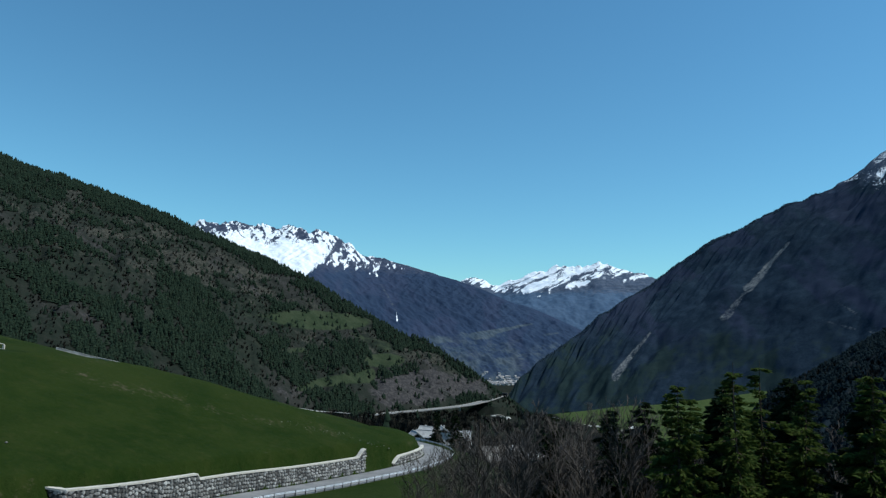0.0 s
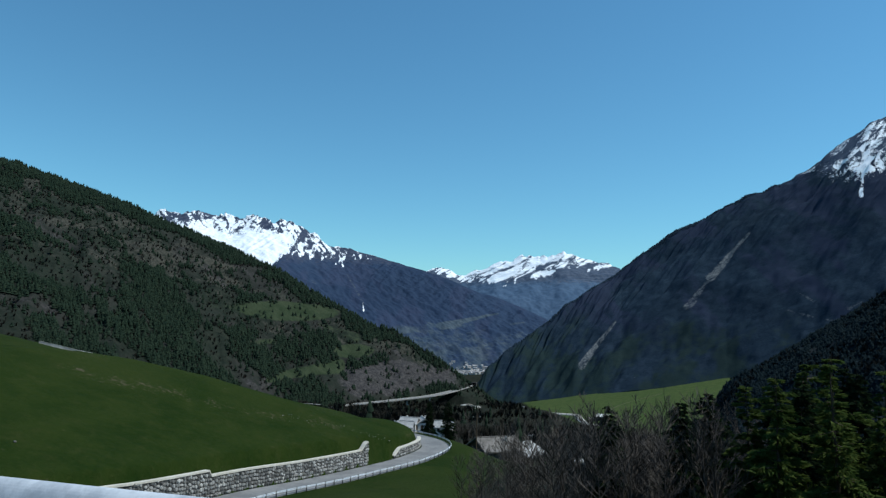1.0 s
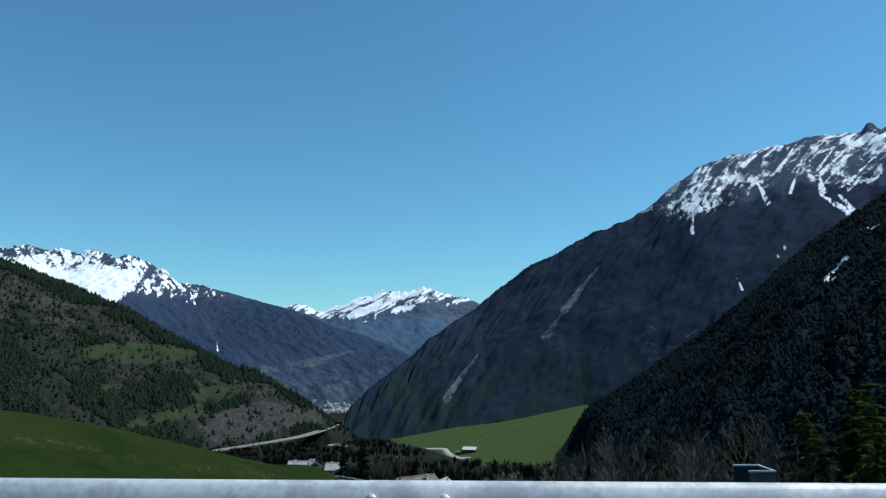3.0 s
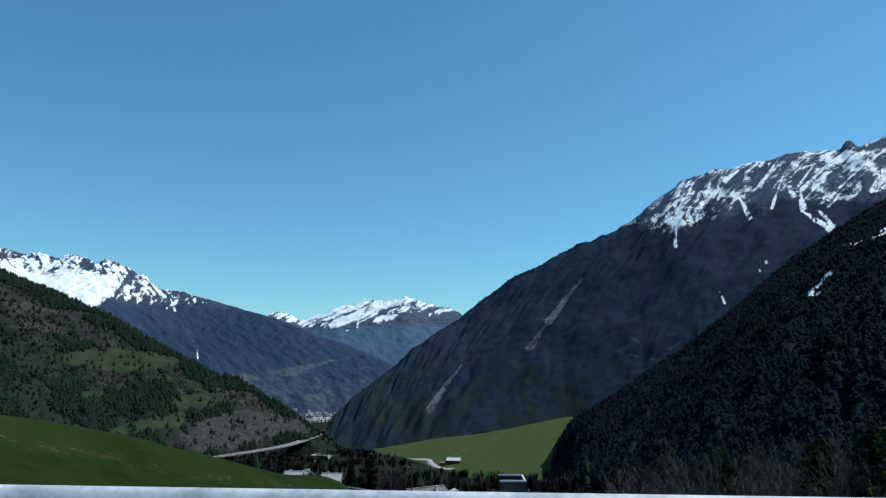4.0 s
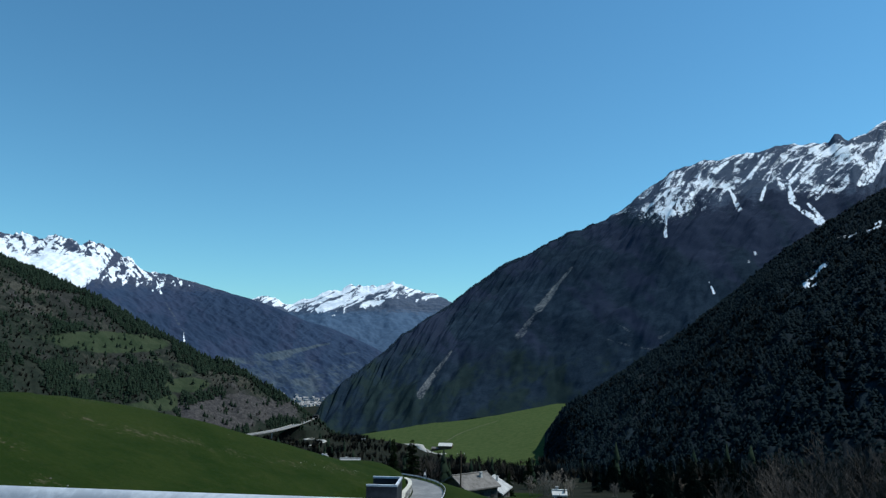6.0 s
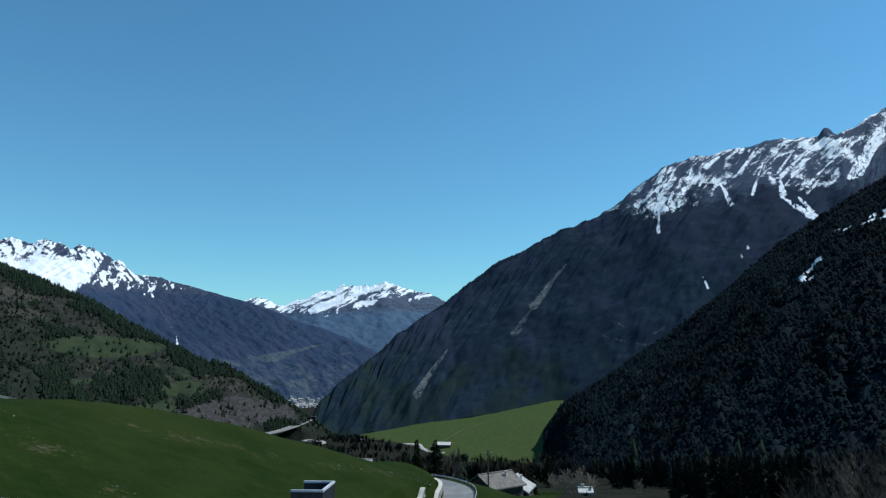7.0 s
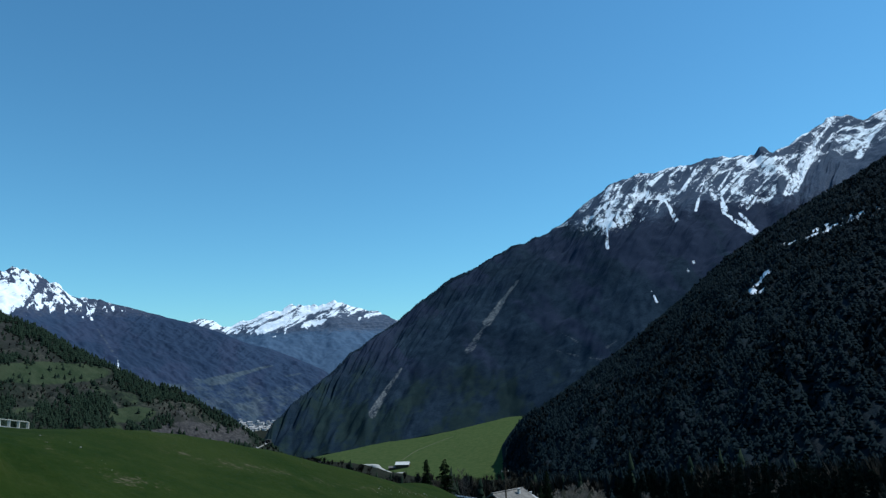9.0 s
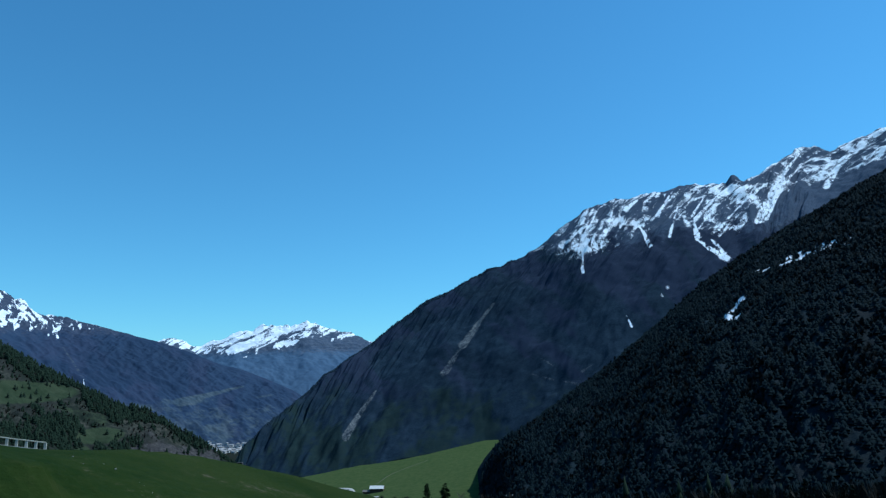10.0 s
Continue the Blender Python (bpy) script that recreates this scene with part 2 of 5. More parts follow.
def part(name, bm, material, parent, label=""):
    """Links a bmesh as one mesh object under a thing or a part."""
    me = bpy.data.meshes.new(name)
    bm.to_mesh(me)
    bm.free()
    me.materials.append(material)
    ob = new(name, me)
    ob.parent = parent
    return tagged(ob, label) if label else ob


def thing(name, m, label, category, group="", kind=""):
    ob = new(name)
    ob.empty_display_size = 0.3
    ob.matrix_world = m
    return tagged(ob, label, category, group, kind)


def box(size, at=(0, 0, 0), bevel=0.0, bm=None, turn=0.0):
    """A box of a size centred at a place, added to bm."""
    bm = bm or bmesh.new()
    made = bmesh.ops.create_cube(bm, size=1.0)["verts"]
    bmesh.ops.scale(bm, vec=size, verts=made)
    if turn:
        bmesh.ops.rotate(bm, verts=made, matrix=Matrix.Rotation(turn, 3, "Z"))
    bmesh.ops.translate(bm, vec=at, verts=made)
    if bevel:
        edges = list({e for v in made for e in v.link_edges})
        bmesh.ops.bevel(bm, geom=edges, offset=bevel, segments=1, affect="EDGES")
    return bm


def solid(points, faces, bm=None):
    bm = bm or bmesh.new()
    vs = [bm.verts.new(p) for p in points]
    for f in faces:
        bm.faces.new([vs[i] for i in f])
    bmesh.ops.recalc_face_normals(bm, faces=bm.faces)
    return bm


def curve_points(points, step):
    """Points along a smooth line through the given ones, about step apart."""
    p = np.array(points, float)
    p = np.vstack([2 * p[0] - p[1], p, 2 * p[-1] - p[-2]])
    out = []
    for a, b, c, d in zip(p[:-3], p[1:-2], p[2:-1], p[3:]):
        n = max(2, int(np.linalg.norm(c - b) / step))
        for t in np.linspace(0, 1, n, endpoint=False):
            out.append(0.5 * (2 * b + (c - a) * t + (2 * a - 5 * b + 4 * c - d) * t ** 2 + (3 * b - a - 3 * c + d) * t ** 3))
    out.append(p[-2])
    return np.array(out)


def side_of(line):
    """Unit vectors to the right of a line's course, in plan."""
    d = np.gradient(line[:, :2], axis=0)
    d /= np.linalg.norm(d, axis=1)[:, None]
    return np.stack([d[:, 1], -d[:, 0], np.zeros(len(d))], 1)


def near_line(x, y, line):
    """For each place: distance to the line, its height there, and the side (positive to the right of its course)."""
    best = np.full(x.shape, 1e18)
    zz, side = np.zeros(x.shape), np.zeros(x.shape)
    for a, b in zip(line[:-1], line[1:]):
        d = b[:2] - a[:2]
        t = np.clip(((x - a[0]) * d[0] + (y - a[1]) * d[1]) / (d @ d), 0, 1)
        dx, dy = x - a[0] - t * d[0], y - a[1] - t * d[1]
        q = dx * dx + dy * dy
        m = q < best
        best = np.where(m, q, best)
        zz = np.where(m, a[2] + t * (b[2] - a[2]), zz)
        side = np.where(m, np.sign(d[1] * dx - d[0] * dy), side)
    return np.sqrt(best), zz, side


# ---- the lie of the land ----
EYE_HEIGHT = 1.22
# line of the upper road under the camera, from far behind to far ahead
UPPER = curve_points([(330, -80, -EYE_HEIGHT), (150, -33, -EYE_HEIGHT), (60, -12.5, -EYE_HEIGHT), (20, -4.0, -EYE_HEIGHT)]
                     + [(x, y, z - EYE_HEIGHT) for t, x, y, z, p, r, w in PATH if t in (0, 1, 2, 2.5, 4, 5, 6, 7.5, 8.5, 9.5, 10)]
                     + [(-90, 34.5, -0.4), (-150, 72, 0.5), (-260, 160, 3)], 4.0)
# centre line of the lower road, from the far turn up to its wall and round to the upper slope
LOWER = curve_points([(-120, 300, -46), (-80, 246, -38), (-44, 210, -31), (-16, 184, -26.8), (-3.5, 167, -25.8), (0.2, 153, -25.5), (-4.6, 138, -25.3), (-12.5, 124, -24.8),
                      (-19.5, 111, -24.0), (-26.0, 99, -23.0), (-36, 78, -21.5), (-52, 60, -19.5), (-78, 54, -16), (-130, 70, -11), (-220, 120, -4)], 3.0)
BASE_S = (-900, -300, -60, -9, -5.5, 1.6, 3, 6, 14, 40, 70, 100, 150, 180, 254, 330, 600, 950, 1200, 1700, 6000)
BASE_Z = (330, 90, 14, -0.6, -1.3, -1.3, -1.6, -3, -7, -13.5, -19, -23.5, -28, -33, -42, -56, -94, -114, -145, -142, -134)


def land(x, y):
    """Height of the ground at plan places."""
    x, y = np.asarray(x, float), np.asarray(y, float)
    d1, z1, s1 = near_line(x, y, UPPER)
    s = d1 * s1
    z = np.interp(s, BASE_S, BASE_Z)
    z = np.where(np.abs(s) < 7, z + (z1 + EYE_HEIGHT), z)
    z = z + 26 * smooth(-x, 90, 300) * smooth(s, 30, 120) * smooth(y, 40, 120)
    z = z + 10 * fbm(x / 160, y / 160, 3) * smooth(s, 200, 500)
    lea = smooth(x, 170, 235) * smooth(y, 640, 760) * smooth(1420 - y, 0, 120)
    z = z * (1 - lea) + (-220.5 + 0.197 * x + 0.0296 * y + 2 * fbm(x / 90, y / 90, 6)) * lea
    d2, z2, s2 = near_line(x, y, LOWER)
    plane = -13.0 - 0.235 * x - 0.086 * y + (3.0 - 2.6 * smooth(-x, 54, 76)) * smooth(d2, 4, 22) * smooth(y, 75, 112) * (1 - smooth(y, 128, 172)) + 0.9 * fbm(x / 22, y / 22, 5) + 1.5 * fbm(x / 60, y / 60, 8)
    plane = plane + 2.6 * np.exp(-((x + 9) / 7) ** 2 - ((y - 157) / 11) ** 2)
    brow = y - 214 - 0.15 * np.maximum(x + 60, 0) - 1.3 * np.minimum(x + 60, 0)
    fall = 0.5 * np.maximum(brow, 0) + 0.004 * np.maximum(brow, 0) ** 2
    hill = np.minimum(plane - fall, z2 + 4.3 + 0.36 * np.maximum(d2 - 4, 0))
    hill = np.where(x < -150, np.maximum(hill, z), hill)
    own = smooth(s, 5, 22)
    hillside = (s2 > 0) & (s > 5)
    cut = smooth(d2, 4.2, 5.2)
    up = np.maximum(z, hill)
    z_hill = (z2 - 0.1) * (1 - cut) + up * cut
    z_out = (z2 - 0.1) + (z - z2) * smooth(d2, 4.0, 16.0)
    return z * (1 - own) + np.where(hillside, z_hill, z_out) * own


def build_ground():
    az = np.radians(np.concatenate([np.arange(-180, -66, 4.0), np.arange(-66, 46, 0.2), np.arange(46, 178.1, 4.0), [180.0]]))
    r = np.concatenate([[0.01], np.geomspace(1.0, 4700, 300)])
    A, R = np.meshgrid(az, r)
    x, y = -33 - np.sin(A) * R, 12 + np.cos(A) * R
    z = land(x, y)
    me = mesh_of("ground", np.stack([x, y, z], -1).reshape(-1, 3), grid_faces(len(az), len(r)), M_GROUND, True)
    d1, _, s1 = near_line(x, y, UPPER)
    d2, _, s2 = near_line(x, y, LOWER)
    s = d1 * s1
    # dry stony bands across the green hill
    band = 1.15 * np.exp(-((y - (128 + 0.55 * (x + 26) + 6 * fbm(x / 14, y / 14, 2))) / 5.0) ** 2) * (x < -13) * (x > -60)
    band = np.maximum(band, np.exp(-((y - (76 - 0.9 * (x + 45))) / 5.0) ** 2) * (x < -38) * (x > -110))
    dry = 0.25 * band * (s2 > 0) * (0.3 + 1.3 * smooth(fbm(x / 5, y / 5, 33), -0.15, 0.3)) + 0.25 * smooth(fbm(x / 30, y / 30, 9), 0.1, 0.5)
    wood = (s2 <= 0) * smooth(s, 14, 30) * smooth(x, -6, 12) * smooth(d2, 12, 26)
    wood = np.maximum(wood, smooth(s, 225, 260) * 1.0)
    meadow = smooth(x, 205, 225) * smooth(y, 690, 740) * (y < 1500)
    bear, far = np.degrees(np.arctan2(x + 57, y - 19)), np.hypot(x + 57, y - 19)
    strip = smooth(bear, 24, 27) * smooth(32 - bear, 0, 3) * smooth(far, 90, 110) * smooth(205 - far, 0, 15)
    wood = wood * (1 - meadow) * (1 - strip)
    set_mask(me, "dry", dry)
    set_mask(me, "wood", wood)
    set_mask(me, "lea", meadow)
    return tagged(new("ground", me), "green alpine hillside falling into a wooded valley floor", "ground", kind="structure")


def mountain(name, label, crest, foot, material, nu, nv, rough, gully, masks, power=1.0, jag=0.0, jag_step=60.0, seed=0, back=500.0, lean=0.25, cut=1.0, fade=9.0, calm=0.0, bald=-999.0, ribs=0.0):
    """A mountain between its crest line and its foot line (plan places with heights), gullied by noise, with a back side."""
    crest, foot = np.array(crest, float), np.array(foot, float)
    ca, fa = -np.arctan2(crest[:, 0], crest[:, 1]), -np.arctan2(foot[:, 0], foot[:, 1])
    az = np.linspace(max(ca), min(ca), nu)
    oc, of = np.argsort(ca), np.argsort(fa)
    C = np.stack([np.interp(az, ca[oc], crest[oc, i]) for i in range(3)], 1)
    F = np.stack([np.interp(az, fa[of], foot[of, i]) for i in range(3)], 1)
    arc = np.concatenate([[0], np.cumsum(np.linalg.norm(np.diff(C[:, :2], axis=0), axis=1))])
    # the sharp crest fades into a smooth face below it
    half = nu // 22
    padded = np.pad(C[:, 2], half, mode="edge")
    soft = np.convolve(padded, np.hanning(2 * half + 3)[1:-1] / np.hanning(2 * half + 3).sum(), "valid")
    sharp = C[:, 2] - soft + jag * (0.12 + 0.88 * smooth(C[:, 2], bald, bald + 90)) * fbm(arc / jag_step, arc * 0 + seed, seed, 5, 0.6)
    v = np.linspace(0, 1, nv)[:, None]
    P = C[None] * (1 - v[..., None]) + F[None] * v[..., None]
    P[..., 2] = F[None, :, 2] + (soft[None] - F[None, :, 2]) * (1 - v) ** power + sharp[None] * np.exp(-v * fade)
    height = np.maximum(C[:, 2] - F[:, 2], 1)[None]
    length = np.linalg.norm((C - F), axis=1)[None]
    u = arc[None] + 0 * v
    w = v * length
    env = smooth(v, 0.0, 0.12) * smooth(1 - v, -0.02, 0.15)
    warp = 60 * fbm(u / 300, w / 300, seed + 40)
    P[..., 2] += env * cut * (1 - calm * smooth(P[..., 2], 340, 120)) * gully * ridged((u + warp + lean * w) / (5.2 * gully), w / (16 * gully), seed + 7)
    P[..., 2] += (0.25 + 0.75 * env) * rough * fbm(u / (5 * rough), w / (5 * rough), seed + 21, 3, 0.5) * smooth(v, 0, 0.04)
    # short rock ribs under the crest
    P[..., 2] += ribs * smooth(v, 0.005, 0.05) * smooth(v, 0.55, 0.2) * ridged((u + 0.5 * warp + lean * w) / 42, w / 150, seed + 9)
    out = C[:, :2] / np.linalg.norm(C[:, :2], axis=1)[:, None]
    B = C.copy()
    B[:, :2] += out * back
    B[:, 2] = F[:, 2] - 30
    S = F.copy()
    S[:, 2] -= 60
    full = np.concatenate([B[None], P, S[None]], 0)
    me = mesh_of(name, full.reshape(-1, 3), grid_faces(nu, nv + 2), material, True)
    grid = dict(P=P, u=u, v=v + 0 * u, w=w, az=np.degrees(az)[None] + 0 * v, z=P[..., 2], h=height)
    made = masks(grid)
    for key in ("rock", "grass", "scree", "snow", "dense", "bare"):
        m = np.zeros(u.shape) + made.get(key, 0.0)
        set_mask(me, key, np.concatenate([m[:1], m, m[-1:]], 0))
    grid.update(made)
    return tagged(new(name, me), label, "mountain", kind="structure"), grid


def streak(g, a, b, half):
    """Mask of a band between two places given as (azimuth, height), about half metres wide to either side, growing downwards."""
    ra = np.linalg.norm(g["P"][..., :2], axis=-1)
    px, pz = np.radians(g["az"] - a[0]) * ra, g["z"] - a[1]
    dx, dz = np.radians(b[0] - a[0]) * ra, b[1] - a[1]
    t = np.clip((px * dx + pz * dz) / (dx * dx + dz * dz), 0, 1)
    d = np.hypot(px - t * dx, pz - t * dz)
    return smooth(half * (0.45 + 0.9 * t) / np.maximum(d, 0.5), 0.5, 1.5)


def spot(g, az, z, daz, dz):
    return np.exp(-((g["az"] - az) / daz) ** 2 - ((g["z"] - z) / dz) ** 2)


def crags(g, size, seed):
    """Bands of bare rock in no one direction, 0 to about 1."""
    u, h = g["u"], g["z"] * 1.8
    wx, wy = 0.5 * size * fbm(u / size, h / size, seed + 3), 0.5 * size * fbm(u / size + 7, h / size, seed + 4)
    return ridged((u + wx + 0.8 * h) / size, (h + wy - 0.3 * u) / (0.8 * size), seed)


def masks_far(g):
    a, z = -np.radians(g["az"]) * 4400, g["z"]
    low = np.interp(-g["az"], (0, 3, 5, 7.5, 9, 10.2, 12.5, 15, 18), (330, 318, 285, 245, 275, 285, 325, 352, 340))
    line = low + 26 * fbm(a / 60, z / 60, 3) + 46 * fbm(a / 20, z / 90, 13)
    bend = 50 * fbm(a / 130, z / 130, 8)
    # bands of rock slant down across the snow
    ribs = ridged((a - 2.0 * z + bend) / 150, (2.0 * z + a) / 700, 5)
    fine = ridged((a - 1.6 * z + bend) / 52, (1.6 * z + a) / 260, 15)
    foot = smooth(z - line, 110, 10)
    snow = 1.02 * smooth(z - line, -22, 22) - (0.42 + 0.20 * foot) * smooth(ribs, 0.20, 0.60) - (0.50 + 0.2 * foot) * smooth(fine, 0.12, 0.50) + 0.25 * fbm(a / 60, z / 60, 77)
    return dict(snow=snow, rock=smooth(z, 200, 330))


def masks_snowy(g):
    a, z = -np.radians(g["az"]) * 3600, g["z"]
    low = np.interp(g["az"], (1.5, 2.4, 3.2, 4.2, 5.6, 7.5, 9.3, 10.4, 11.5, 14, 20), (440, 345, 318, 312, 305, 310, 308, 275, 232, 215, 215))
    line = low + 22 * fbm(a / 90, z / 120, 4) + 70 * fbm((a - 0.35 * z) / 20, z / 70, 44) + 40 * fbm((a - 0.3 * z) / 9, z / 60, 46)
    bend = 30 * fbm(a / 80, z / 80, 9)
    ribs = ridged((a - 0.8 * z + bend) / 85, (z + 0.5 * a) / 260, 5)
    fine = ridged((a + 0.5 * z + bend) / 30, (z - 0.4 * a) / 60, 12)
    speck = ridged((a - 0.4 * z + 0.4 * bend) / 15, z / 34, 19)
    east = smooth(g["az"], 11.0, 9.2)
    top = smooth(g["v"], 0.24, 0.04) * (1 - 0.75 * east)
    skirt = smooth(z - line, 85, 5)
    snow = 1.06 * smooth(z - line, -45, 25) - (0.10 + 0.24 * top + 0.16 * east) * smooth(ribs, 0.25, 0.65) - (0.15 + 0.46 * top + 0.32 * east + 0.12 * skirt) * smooth(fine, 0.10, 0.46) - (0.10 + 0.36 * top + 0.26 * east) * smooth(speck, 0.12, 0.5)
    snow = np.maximum(snow, (0.62 + 0.5 * fbm(a / 12, z / 20, 51)) * streak(g, (5.9, 330), (5.55, 262), 4))
    snow = np.maximum(snow, 0.72 * streak(g, (3.82, 82), (3.76, 50), 2.4))
    scree = np.maximum(0.42 * streak(g, (5.6, 255), (3.85, 85), 5), 0.36 * streak(g, (8.6, 230), (7.5, 140), 8))
    # paler towards the valley floor: haze painted in together with the meadows
    valley = smooth(z, 45, -60) * smooth(g["az"], 3.5, 0.0)
    grass = 0.52 * valley + 0.35 * valley * fbm(a / 60, z / 30, 57)
    grass = grass + 0.62 * streak(g, (-7.2, 52), (-2.6, 0), 9) + 0.60 * spot(g, -2.8, 2, 1.8, 11) + 0.35 * streak(g, (-9.6, 22), (-8.2, 12), 5) + 0.40 * spot(g, 0.3, -16, 1.2, 12)
    bare = 0.55 * smooth(fbm(a / 130, z / 110, 91), -0.15, 0.3)
    return dict(snow=snow, rock=0.1 + 0.55 * smooth(z, 200, 340), grass=grass, scree=scree, bare=bare)


def masks_mid(g):
    u, w, v = g["u"], g["w"], g["v"]
    n = fbm(u / 70, w / 90, 6)
    rock = 1.0 * smooth(spot(g, 1.4, -78, 4.2, 19), 0.15, 0.6) + 0.35 * smooth(n, 0.15, 0.5) + 0.45 * spot(g, -3.0, -82, 1.4, 14)
    # meadows below, dry clearings above
    grass = 0.95 * smooth(spot(g, 9.9, 17, 4.2, 16), 0.2, 0.6) + 0.9 * smooth(spot(g, 4.7, -41, 1.7, 10), 0.2, 0.6) + 0.8 * streak(g, (11.4, -70), (5.9, -60), 7) + 0.7 * spot(g, 11.8, -27, 1.6, 5)
    grass = grass + 0.5 * streak(g, (7.5, -2), (4.5, -22), 6) + 0.4 * spot(g, 15.5, 20, 2.0, 8)
    patch = smooth(fbm(u / 52, w / 42, 17), -0.08, 0.14)
    dry = 0.75 * patch * smooth(v, 0.10, 0.18) * smooth(v, 0.66, 0.50)
    for az, z, daz, dz in ((20.6, 106, 1.6, 9), (16.9, 57, 1.7, 8), (14.2, 60, 1.5, 9), (12.9, 90, 2.0, 9), (15.8, 37, 1.6, 6), (24.5, 135, 2.2, 14), (20.9, 150, 2.0, 12), (28.5, 225, 2.4, 18), (20.2, 82, 1.2, 6), (16.5, 92, 1.6, 9)):
        dry = dry + 0.7 * spot(g, az, z, daz, dz)
    dry = np.clip(dry - 0.8 * grass - 0.8 * rock, 0, 1)
    cluster = smooth(fbm(u / 70, w / 58, 71, 4), -0.06, 0.08)
    crest = smooth(0.17 + 0.06 * fbm(u / 60, u * 0, 14) - v, -0.02, 0.03)
    dense = crest + 1.1 * smooth(v, 0.40, 0.54) * (0.35 + cluster) + 0.75 * cluster + 0.8 * spot(g, 9.0, -30, 1.8, 14)
    dense = dense * np.clip(1.0 - 1.6 * grass - 1.0 * rock - 0.85 * dry, 0, 1)
    dense = smooth(dense, 0.40, 0.66)
    rock = rock * (0.55 + 0.9 * smooth(crags(g, 26, 31), -0.2, 0.5))
    return dict(rock=rock, grass=grass, scree=0.62 * dry, dense=dense, bare=0.4 + 0.5 * n)


def masks_right(g):
    low = np.interp(-g["az"], (28, 30, 31.5, 33, 34.5, 36.5, 38, 40, 42, 44, 45.5, 48, 51, 56), (430, 425, 415, 385, 370, 395, 440, 440, 480, 410, 400, 520, 640, 700))
    line = low + 70 * fbm(g["u"] / 55, g["w"] / 70, 4)
    # couloirs slant down to the left across the face
    a, z = -np.radians(g["az"]) * 2250, g["z"]
    bend = 26 * fbm(a / 70, z / 70, 3)
    wide = ridged((a - 0.62 * z + bend) / 85, (z + 0.5 * a) / 330, 15)
    thin = ridged((a - 0.62 * z + 0.6 * bend) / 22, (z + 0.5 * a) / 90, 16)
    hair = ridged((a - 0.75 * z + 0.5 * bend) / 11, (z + 0.6 * a) / 45, 18)
    patch = fbm(a / 60, z / 60, 27)
    snow = smooth(z - line, -45, 40) * (0.12 + 0.26 * wide + 0.46 * thin + 0.42 * hair + 0.36 * patch) - 0.22 * smooth(z - line, 30, -60)
    snow = snow - 0.3 * smooth(crags(g, 70, 21), 0.35, 0.8)
    ragged = 0.60 + 0.9 * fbm(g["u"] / 9, g["w"] / 14, 61) + 0.22 * hair
    for p, q, half in (((-34.4, 520), (-34.0, 450), 11), ((-34.1, 456), (-33.7, 300), 5.5), ((-51.5, 845), (-47.7, 443), 15), ((-50.3, 660), (-48.2, 454), 10), ((-49.0, 651), (-47.3, 562), 8), ((-54.6, 806), (-52.8, 605), 14),
                       ((-45.2, 584), (-42.9, 457), 9), ((-42.9, 457), (-43.0, 384), 11), ((-43.0, 380), (-44.8, 307), 13), ((-44.0, 384), (-44.7, 328), 9), ((-41.5, 596), (-40.2, 490), 9), ((-38.5, 482), (-39.3, 370), 8),
                       ((-39.2, 590), (-37.7, 528), 10), ((-46.6, 521), (-44.7, 419), 6), ((-51.3, 743), (-49.6, 618), 9), ((-36.7, 529), (-35.9, 437), 8), ((-42.0, 540), (-40.9, 399), 5), ((-43.9, 558), (-42.9, 483), 6), ((-36.6, 163), (-36.9, 136), 3.5)):
        snow = np.maximum(snow, ragged * streak(g, p, q, 0.62 * half))
    snow = np.maximum(snow, 0.62 * spot(g, -40.1, 232, 0.16, 7) + 0.6 * spot(g, -39.6, 210, 0.13, 6))
    snow = np.maximum(snow, (0.56 + 1.0 * fbm(g["u"] / 10, g["w"] / 16, 63)) * spot(g, -33.8, 395, 2.2, 45) * 1.25)
    snow = np.maximum(snow, (0.30 + 0.6 * fbm(g["u"] / 10, g["w"] / 10, 64)) * spot(g, -30.5, 425, 1.6, 14) * 1.4)
    snow = snow - 0.9 * spot(g, -46.6, 690, 0.55, 40)
    broken = 0.95 + 0.3 * fbm(g["u"] / 8, g["w"] / 20, 66)
    scree = np.maximum(0.58 * streak(g, (-26.35, 232), (-23.5, 118), 8), 0.60 * streak(g, (-16.4, 18), (-13.7, -72), 6))
    scree = np.maximum(scree, 0.44 * streak(g, (-23.8, 130), (-21.8, 50), 7))
    scree = np.maximum(scree, 0.44 * streak(g, (-24.2, 150), (-23.6, 120), 4))
    for p, q in (((-28.2, 48), (-30.4, 30)), ((-29.4, 80), (-30.6, 58)), ((-31.0, 28), (-32.2, 20)), ((-33.6, 60), (-32.6, 45))):
        scree = np.maximum(scree, 0.40 * streak(g, p, q, 2.5))
    scree = scree * broken
    # leafless woods high up, darker spruce towards the valley
    fall = fbm((g["u"] - 0.4 * g["w"]) / 45, g["w"] / 260, 87)
    bare = 0.25 + 0.45 * smooth(g["z"], 60, 330) + 1.3 * fall * smooth(g["z"], -60, 80)
    grass = 0.50 * smooth(g["z"], 110, -60) + 0.7 * fbm(g["u"] / 50, g["w"] / 70, 88) * smooth(g["z"], 150, -50)
    return dict(snow=snow, scree=scree, bare=bare, grass=grass, rock=0.85 * smooth(g["z"] + 90 * fbm(g["u"] / 90, g["w"] / 120, 81), 330, 520))


